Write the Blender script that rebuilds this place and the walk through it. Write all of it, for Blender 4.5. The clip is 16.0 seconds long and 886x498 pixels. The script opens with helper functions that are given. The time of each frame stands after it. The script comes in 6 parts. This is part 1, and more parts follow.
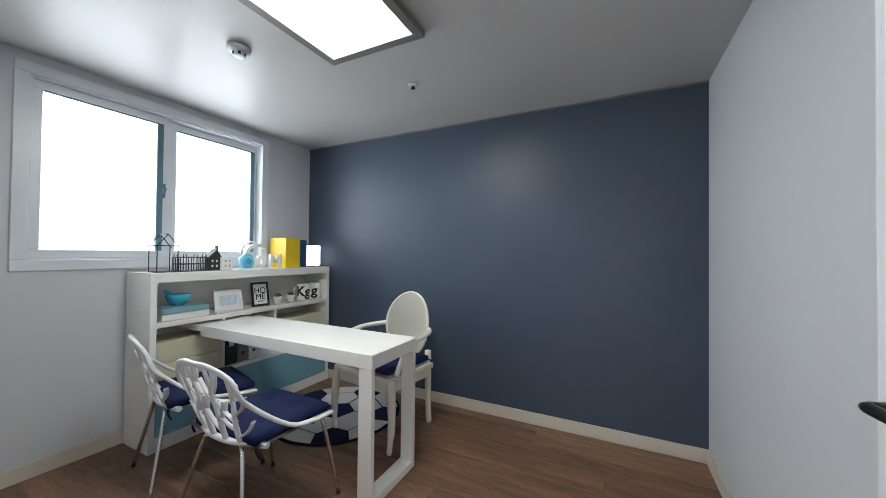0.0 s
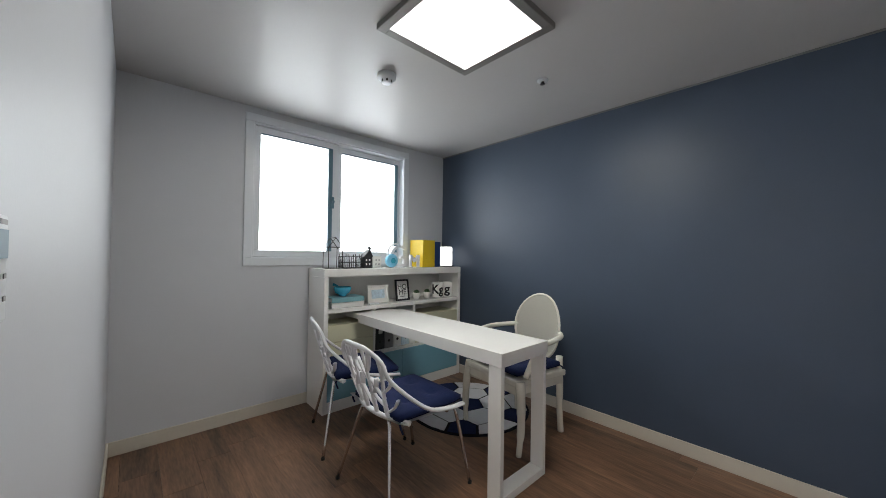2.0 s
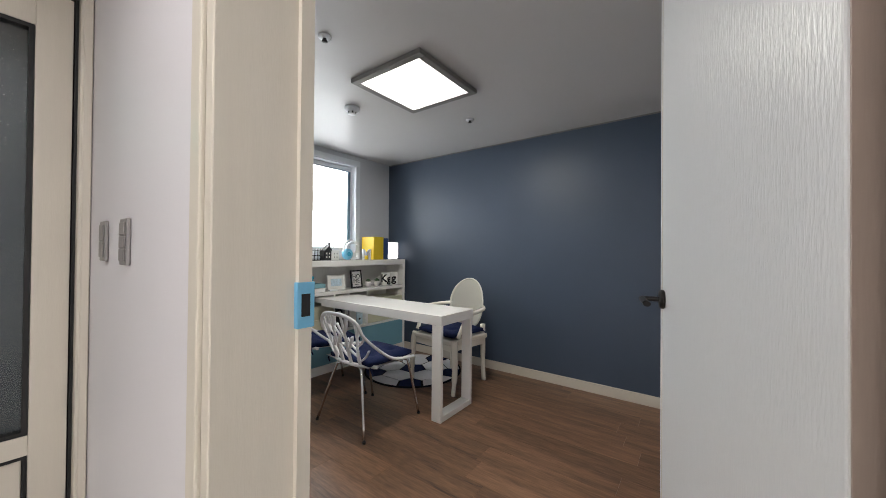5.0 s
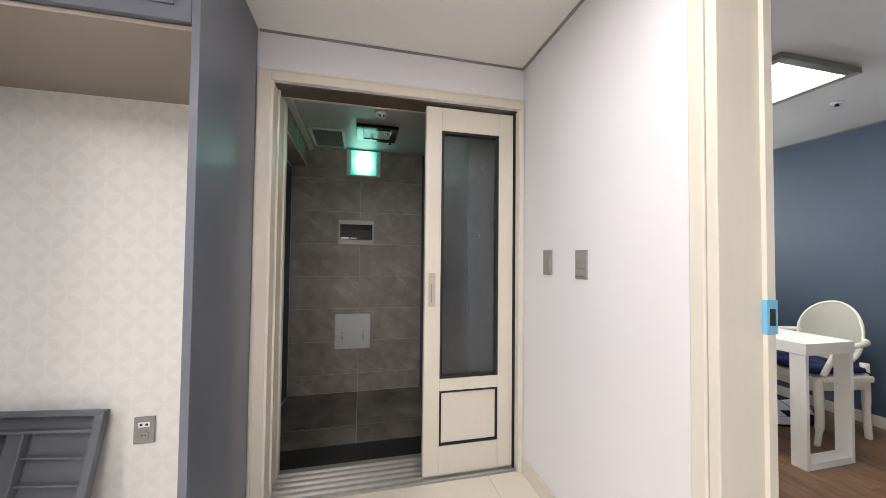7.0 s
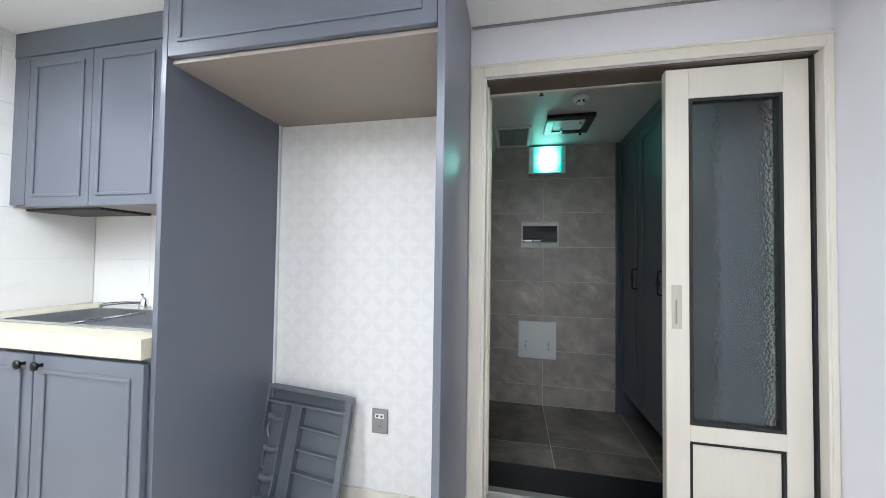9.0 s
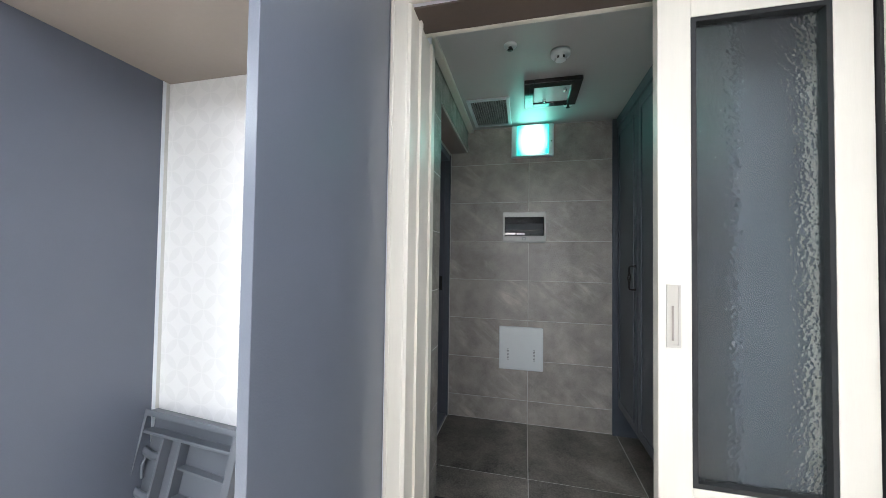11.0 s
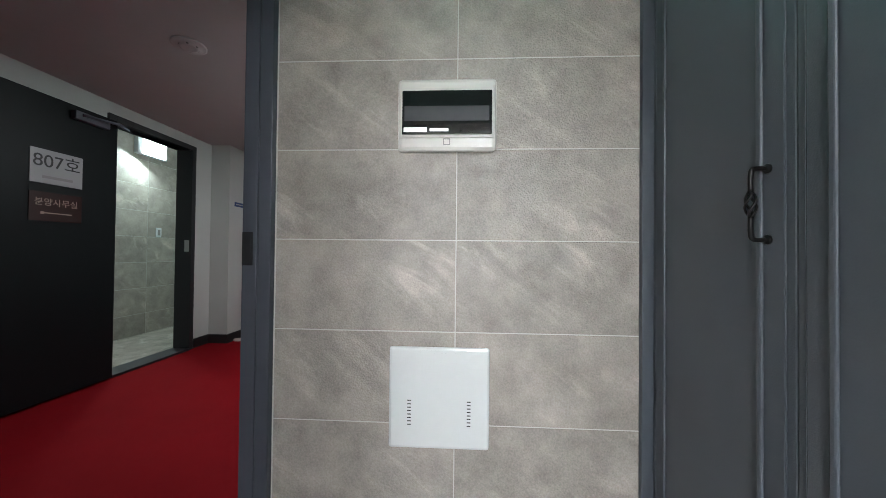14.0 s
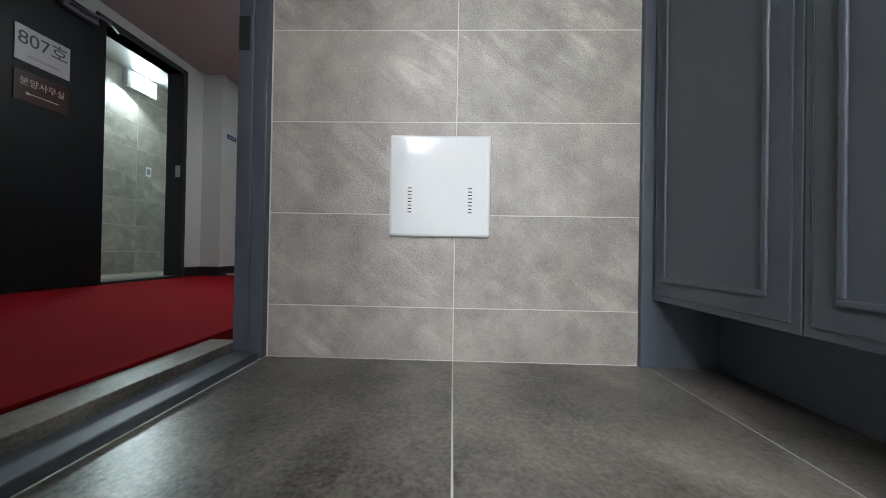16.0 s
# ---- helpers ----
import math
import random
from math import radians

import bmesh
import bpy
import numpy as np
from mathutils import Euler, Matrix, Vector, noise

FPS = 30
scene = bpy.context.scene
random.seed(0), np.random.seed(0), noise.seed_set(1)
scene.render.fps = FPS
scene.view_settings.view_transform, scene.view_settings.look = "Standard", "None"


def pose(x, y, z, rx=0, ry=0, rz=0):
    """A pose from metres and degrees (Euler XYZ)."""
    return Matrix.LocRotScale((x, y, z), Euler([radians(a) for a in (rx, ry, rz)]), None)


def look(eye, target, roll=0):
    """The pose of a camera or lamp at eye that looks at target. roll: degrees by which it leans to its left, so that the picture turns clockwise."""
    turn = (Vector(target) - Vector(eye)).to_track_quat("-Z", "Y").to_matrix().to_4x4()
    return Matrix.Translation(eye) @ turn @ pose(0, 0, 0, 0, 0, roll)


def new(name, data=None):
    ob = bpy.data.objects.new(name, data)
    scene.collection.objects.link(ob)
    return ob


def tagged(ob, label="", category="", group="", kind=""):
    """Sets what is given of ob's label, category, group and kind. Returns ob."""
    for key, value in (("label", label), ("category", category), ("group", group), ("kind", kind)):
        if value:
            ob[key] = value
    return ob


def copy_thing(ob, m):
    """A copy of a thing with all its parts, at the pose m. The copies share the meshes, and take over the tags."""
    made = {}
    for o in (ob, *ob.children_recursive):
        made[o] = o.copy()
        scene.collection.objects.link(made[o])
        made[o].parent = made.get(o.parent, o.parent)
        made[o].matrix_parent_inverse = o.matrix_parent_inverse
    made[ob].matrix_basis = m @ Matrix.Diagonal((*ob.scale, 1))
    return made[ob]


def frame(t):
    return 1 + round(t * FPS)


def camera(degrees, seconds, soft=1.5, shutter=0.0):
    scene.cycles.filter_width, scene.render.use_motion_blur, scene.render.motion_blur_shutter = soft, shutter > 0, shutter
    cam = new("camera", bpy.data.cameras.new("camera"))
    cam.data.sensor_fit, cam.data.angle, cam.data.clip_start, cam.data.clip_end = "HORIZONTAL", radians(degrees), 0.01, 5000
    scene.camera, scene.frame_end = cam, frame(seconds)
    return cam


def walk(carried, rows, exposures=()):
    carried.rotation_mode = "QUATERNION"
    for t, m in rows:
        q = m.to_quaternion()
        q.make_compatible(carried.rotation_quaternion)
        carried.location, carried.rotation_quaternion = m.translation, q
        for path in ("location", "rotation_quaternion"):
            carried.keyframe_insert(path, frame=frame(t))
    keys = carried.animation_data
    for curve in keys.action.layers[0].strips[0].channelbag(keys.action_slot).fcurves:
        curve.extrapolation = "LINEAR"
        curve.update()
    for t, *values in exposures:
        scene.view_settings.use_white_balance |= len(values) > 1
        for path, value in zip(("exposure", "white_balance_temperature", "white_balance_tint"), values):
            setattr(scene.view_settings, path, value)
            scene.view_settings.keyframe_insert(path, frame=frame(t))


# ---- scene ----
cam = camera(104.7, 16.0, soft=0.7)
PATH = [
    (0, (-0.016, 0.963, 1.23), (-0.905, 2.754, 1.257), 0.6),
    (0.5, (-0.084, 0.921, 1.213), (-1.298, 2.511, 1.246), 0.7),
    (1, (-0.096, 0.918, 1.197), (-1.495, 2.347, 1.239), 0.9),
    (1.5, (-0.089, 0.931, 1.199), (-1.553, 2.292, 1.237), 0.8),
    (2, (-0.015, 0.949, 1.216), (-1.491, 2.299, 1.248), 0.8),
    (2.5, (0.057, 0.94, 1.235), (-1.407, 2.303, 1.271), 0.7),
    (3, (0.155, 0.917, 1.233), (-1.187, 2.4, 1.278), 0.8),
    (5.5, (0.417, 0.214, 1.166), (-0.779, 1.817, 1.183), 0.5),
    (6, (0.452, 0.047, 1.151), (-1.027, 1.394, 1.169), 0.3),
    (6.5, (0.465, -0.12, 1.185), (-1.347, 0.726, 1.223), 0.4),
    (7, (0.434, -0.275, 1.224), (-1.51, 0.19, 1.279), 0.6),
    (7.5, (0.359, -0.34, 1.219), (-1.615, -0.023, 1.273), 0.7),
    (8, (0.267, -0.401, 1.225), (-1.72, -0.176, 1.275), 0.7),
    (8.5, (0.242, -0.499, 1.233), (-1.757, -0.543, 1.28), 0.7),
    (9, (0.217, -0.567, 1.244), (-1.741, -0.971, 1.296), 0.8),
    (11.5, (-0.500, -0.274, 1.184), (-2.445, -0.739, 1.236), 0.8),
    (12, (-0.822, -0.252, 1.15), (-2.839, -0.608, 1.2), 0.5),
    (12.5, (-1.230, -0.197, 1.146), (-3.217, -0.426, 1.189), 0.9),
    (13, (-1.545, -0.18, 1.106), (-3.541, -0.308, 1.135), 0.5),
    (13.5, (-1.787, -0.261, 1.055), (-3.784, -0.368, 1.079), 0.5),
    (14, (-1.932, -0.276, 0.989), (-3.929, -0.375, 1.015), 0.6),
    (14.5, (-2.008, -0.259, 0.825), (-4.006, -0.349, 0.853), 0.9),
    (15, (-2.005, -0.29, 0.581), (-4.003, -0.372, 0.597), 1.0),
    (15.5, (-1.987, -0.3, 0.391), (-3.986, -0.369, 0.406), 1.1),
    (16, (-1.951, -0.295, 0.26), (-3.95, -0.354, 0.274), 1.0),
]
STOPS = [
    (0, 0.0, 6300, 8), (1.5, -0.25, 6500, 9), (3, -0.4, 6600, 10), (5.5, 0.0, 6700, 11), (6.5, 0.4, 6750, 12), (7.5, 0.45, 6450, 8), (8.5, 0.58, 5850, 6),
    (9, 0.7, 5800, 5), (11.5, 1.5, 5850, 5), (12, 1.85, 6000, 5), (12.5, 2.25, 6200, 6), (13.5, 2.52, 6050, 5), (16, 2.42, 5950, 5),
]
walk(cam, [(t, look(eye, target, roll)) for t, eye, target, roll in PATH], STOPS)

# ---- world and lights ----
XW, XE, YS, YN, ZC = -2.822, 0.50, 0.865, 3.50, 2.289      # study
HX, HY, HZ = -1.33, 0.61, 0.055                           # hall: door wall, switch wall, floor
EX, EYS, EYN, EZ, EZC = -3.142, -0.80, 0.355, -0.12, 2.315  # entrance
CZ, CYS, CYJ, CZC = -0.055, -3.13, -2.91, 2.20            # corridor

world = bpy.data.worlds.new("sky")
scene.world = world
world.use_nodes = True
wn = world.node_tree
sky = wn.nodes.new("ShaderNodeTexSky")
sky.sky_type, sky.sun_disc = "NISHITA", False
sky.sun_elevation, sky.sun_rotation = radians(50), radians(160)
wn.nodes["Background"].inputs["Strength"].default_value = 0.1
wn.links.new(sky.outputs[0], wn.nodes["Background"].inputs["Color"])


def area(name, m, sx, sy, watts, colour=(1, 1, 1)):
    d = bpy.data.lights.new(name, "AREA")
    d.shape, d.size, d.size_y, d.energy, d.color = "RECTANGLE", sx, sy, watts, colour
    ob = new(name, d)
    ob.matrix_world = m
    return ob


area("window_daylight", look((XW - 0.16, 2.30, 1.67), (0, 2.30, 1.2)), 1.30, 0.95, 10.5, (0.84, 0.94, 1.0))
area("study_panel_light", pose(-1.107, 2.07, 2.250), 0.46, 0.48, 17, (0.97, 0.965, 0.90))
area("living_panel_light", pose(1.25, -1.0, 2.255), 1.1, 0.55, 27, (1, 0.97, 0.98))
area("hall_panel_light", pose(-0.06, -0.04, 2.255), 0.42, 0.42, 8.5, (1, 0.97, 0.99))
area("kitchen_panel_light", pose(0.2, -2.3, 2.21), 0.9, 0.25, 25, (1, 0.98, 0.98))
area("exit_sign_light", look((-3.04, -0.265, 2.17), (-2.2, -0.265, 2.4)), 0.24, 0.22, 0.38, (0.25, 1.0, 0.75))
area("unit_lamp_light", look((-6.08, -4.15, 2.2), (-5.6, -3.3, 1.2)), 0.3, 0.2, 3, (0.85, 1.0, 0.95))
# added fill, kept out of view, to brighten the corridor wall and carpet
area("corridor_fill_light", pose(-4.7, -1.38, 2.16), 0.3, 0.3, 3.0, (1, 0.9, 0.9))


# ---- materials ----
def mat(name, rgb, rough=0.5, metal=0.0, var=0.06, size=0.4, fine=0.02, bump=0.1, relief=0.004, stretch=(1, 1, 1), rnd=0.0, emit=0.0, coat=0.0, spec=0.5):
    m = bpy.data.materials.new(name)
    m.use_nodes = True
    nt = m.node_tree
    b = nt.nodes["Principled BSDF"]
    tc = nt.nodes.new("ShaderNodeTexCoord")
    mp = nt.nodes.new("ShaderNodeMapping")
    mp.inputs["Scale"].default_value = stretch
    nt.links.new(tc.outputs["Object"], mp.inputs["Vector"])
    vec = mp.outputs[0]
    oi = nt.nodes.new("ShaderNodeObjectInfo")
    if rnd:
        add = nt.nodes.new("ShaderNodeVectorMath")
        add.operation = "MULTIPLY_ADD"
        cmb = nt.nodes.new("ShaderNodeCombineXYZ")
        for k in range(3):
            nt.links.new(oi.outputs["Random"], cmb.inputs[k])
        nt.links.new(cmb.outputs[0], add.inputs[0])
        add.inputs[1].default_value = (31, 17, 23)
        nt.links.new(vec, add.inputs[2])
        vec = add.outputs[0]
    big = nt.nodes.new("ShaderNodeTexNoise")
    big.inputs["Scale"].default_value, big.inputs["Detail"].default_value = 1 / size, 8
    big.inputs["Roughness"].default_value = 0.64
    small = nt.nodes.new("ShaderNodeTexNoise")
    small.inputs["Scale"].default_value, small.inputs["Detail"].default_value = 1 / fine, 3
    for n in (big, small):
        nt.links.new(vec, n.inputs["Vector"])
    mix = nt.nodes.new("ShaderNodeMath")
    mix.operation = "MULTIPLY_ADD"
    nt.links.new(small.outputs["Fac"], mix.inputs[0])
    mix.inputs[1].default_value = 0.5
    nt.links.new(big.outputs["Fac"], mix.inputs[2])
    val = mix.outputs[0]
    if rnd:
        r2 = nt.nodes.new("ShaderNodeMath")
        r2.operation = "MULTIPLY_ADD"
        nt.links.new(oi.outputs["Random"], r2.inputs[0])
        r2.inputs[1].default_value = rnd
        nt.links.new(val, r2.inputs[2])
        val = r2.outputs[0]
    ramp = nt.nodes.new("ShaderNodeMapRange")
    ramp.inputs["From Min"].default_value, ramp.inputs["From Max"].default_value = 0.35, 1.15 + rnd
    ramp.inputs["To Min"].default_value, ramp.inputs["To Max"].default_value = 1 - var, 1 + var
    nt.links.new(val, ramp.inputs["Value"])
    hsv = nt.nodes.new("ShaderNodeHueSaturation")
    hsv.inputs["Color"].default_value = (*rgb, 1)
    nt.links.new(ramp.outputs[0], hsv.inputs["Value"])
    nt.links.new(hsv.outputs[0], b.inputs["Base Color"])
    b.inputs["Roughness"].default_value, b.inputs["Metallic"].default_value = rough, metal
    b.inputs["Coat Weight"].default_value, b.inputs["Specular IOR Level"].default_value = coat, spec
    if bump:
        bp = nt.nodes.new("ShaderNodeBump")
        bp.inputs["Strength"].default_value, bp.inputs["Distance"].default_value = bump, relief
        nt.links.new(small.outputs["Fac"], bp.inputs["Height"])
        nt.links.new(bp.outputs[0], b.inputs["Normal"])
    if emit:
        b.inputs["Emission Color"].default_value, b.inputs["Emission Strength"].default_value = (*rgb, 1), emit
    return m


def node_of(m, kind):
    return next(n for n in m.node_tree.nodes if n.bl_idname == kind)


def glow(name, rgb, strength):
    m = bpy.data.materials.new(name)
    m.use_nodes = True
    b = m.node_tree.nodes["Principled BSDF"]
    b.inputs["Base Color"].default_value = (0.8, 0.8, 0.8, 1)
    b.inputs["Emission Color"].default_value, b.inputs["Emission Strength"].default_value = (*rgb, 1), strength
    return m


def glass(name, rgb=(1, 1, 1), rough=0.0, dimple=0.0, size=0.02):
    m = bpy.data.materials.new(name)
    m.use_nodes = True
    nt = m.node_tree
    b = nt.nodes["Principled BSDF"]
    b.inputs["Base Color"].default_value = (*rgb, 1)
    b.inputs["Transmission Weight"].default_value, b.inputs["Roughness"].default_value = 1, rough
    b.inputs["IOR"].default_value = 1.45
    if dimple:
        tc, vo, bp = (nt.nodes.new(k) for k in ("ShaderNodeTexCoord", "ShaderNodeTexVoronoi", "ShaderNodeBump"))
        vo.feature, vo.inputs["Scale"].default_value = "SMOOTH_F1", 1 / size
        bp.inputs["Strength"].default_value, bp.inputs["Distance"].default_value = dimple, 0.005
        nt.links.new(tc.outputs["Object"], vo.inputs["Vector"])
        nt.links.new(vo.outputs["Distance"], bp.inputs["Height"])
        nt.links.new(bp.outputs[0], b.inputs["Normal"])
    return m


def petals(m, cell, dark):
    """Overlapping circles, printed on a wallpaper that lies in the yz plane."""
    nt = m.node_tree
    tc, sp = nt.nodes.new("ShaderNodeTexCoord"), nt.nodes.new("ShaderNodeSeparateXYZ")
    nt.links.new(tc.outputs["Object"], sp.inputs[0])

    def op(kind, a, b=0.0):
        n = nt.nodes.new("ShaderNodeMath")
        n.operation = kind
        for k, v in enumerate((a, b)):
            if isinstance(v, (int, float)):
                n.inputs[k].default_value = v
            else:
                nt.links.new(v, n.inputs[k])
        return n.outputs[0]

    u, v = (op("FRACT", op("DIVIDE", op(k, sp.outputs[1], sp.outputs[2]), cell * 1.4142)) for k in ("ADD", "SUBTRACT"))
    total = 0.0
    for cu in (0, 1):
        for cv in (0, 1):
            du, dv = op("SUBTRACT", u, cu), op("SUBTRACT", v, cv)
            d = op("SQRT", op("ADD", op("MULTIPLY", du, du), op("MULTIPLY", dv, dv)))
            total = op("ADD", op("LESS_THAN", d, 0.69), total)
    leaf = op("GREATER_THAN", total, 1.5)
    hsv = node_of(m, "ShaderNodeHueSaturation")
    src = hsv.inputs["Value"].links[0].from_socket
    nt.links.new(op("MULTIPLY", src, op("SUBTRACT", 1.0, op("MULTIPLY", leaf, dark))), hsv.inputs["Value"])
    return m


def veins(m, amount, scale, tilt):
    """Soft slanting streaks, as on stone-look porcelain."""
    nt = m.node_tree
    hsv = node_of(m, "ShaderNodeHueSaturation")
    src = hsv.inputs["Value"].links[0].from_socket
    big = node_of(m, "ShaderNodeTexNoise")
    vec = big.inputs["Vector"].links[0].from_socket
    rot, mp, n, rp, mul, patch, pr, pm, inc = (nt.nodes.new(k) for k in ("ShaderNodeMapping", "ShaderNodeMapping", "ShaderNodeTexNoise", "ShaderNodeMapRange", "ShaderNodeMath", "ShaderNodeTexNoise", "ShaderNodeMapRange", "ShaderNodeMath", "ShaderNodeMath"))
    rot.inputs["Rotation"].default_value = tilt
    mp.inputs["Scale"].default_value = (1, 0.42, 2.3)
    n.inputs["Scale"].default_value, n.inputs["Detail"].default_value, n.inputs["Distortion"].default_value = scale, 9, 0.9
    n.inputs["Roughness"].default_value = 0.68
    rp.inputs["From Min"].default_value, rp.inputs["From Max"].default_value = 0.50, 0.72
    patch.inputs["Scale"].default_value = 2.6
    pr.inputs["From Min"].default_value, pr.inputs["From Max"].default_value = 0.40, 0.66
    pm.operation, inc.operation, mul.operation = "MULTIPLY", "MULTIPLY_ADD", "MULTIPLY"
    inc.inputs[1].default_value, inc.inputs[2].default_value = amount * 1.7, 1.0 - amount * 0.15
    nt.links.new(vec, rot.inputs["Vector"])
    nt.links.new(rot.outputs[0], mp.inputs["Vector"])
    nt.links.new(mp.outputs[0], n.inputs["Vector"])
    nt.links.new(vec, patch.inputs["Vector"])
    nt.links.new(n.outputs["Fac"], rp.inputs["Value"])
    nt.links.new(patch.outputs["Fac"], pr.inputs["Value"])
    nt.links.new(rp.outputs[0], pm.inputs[0])
    nt.links.new(pr.outputs[0], pm.inputs[1])
    nt.links.new(pm.outputs[0], inc.inputs[0])
    nt.links.new(inc.outputs[0], mul.inputs[0])
    nt.links.new(src, mul.inputs[1])
    nt.links.new(mul.outputs[0], hsv.inputs["Value"])
    return m


def backlit(name, middle, edge, strength):
    """A lens lit from behind: bright over its lamp, deep-coloured towards the rim."""
    m = glow(name, middle, strength)
    nt = m.node_tree
    b = next(n for n in nt.nodes if n.type in ("EMISSION", "BSDF_PRINCIPLED"))
    tc, off, ln, ramp = (nt.nodes.new(k) for k in ("ShaderNodeTexCoord", "ShaderNodeVectorMath", "ShaderNodeVectorMath", "ShaderNodeValToRGB"))
    off.operation, ln.operation = "MULTIPLY_ADD", "LENGTH"
    off.inputs[1].default_value, off.inputs[2].default_value = (0, 2.0, 1.35), (0, -1.0, -0.675)
    ramp.color_ramp.elements[0].position, ramp.color_ramp.elements[0].color = 0.48, (*middle, 1)
    ramp.color_ramp.elements[1].position, ramp.color_ramp.elements[1].color = 1.0, (*edge, 1)
    nt.links.new(tc.outputs["Generated"], off.inputs[0])
    nt.links.new(off.outputs["Vector"], ln.inputs[0])
    nt.links.new(ln.outputs["Value"], ramp.inputs["Fac"])
    nt.links.new(ramp.outputs["Color"], b.inputs["Color" if b.type == "EMISSION" else "Emission Color"])
    return m


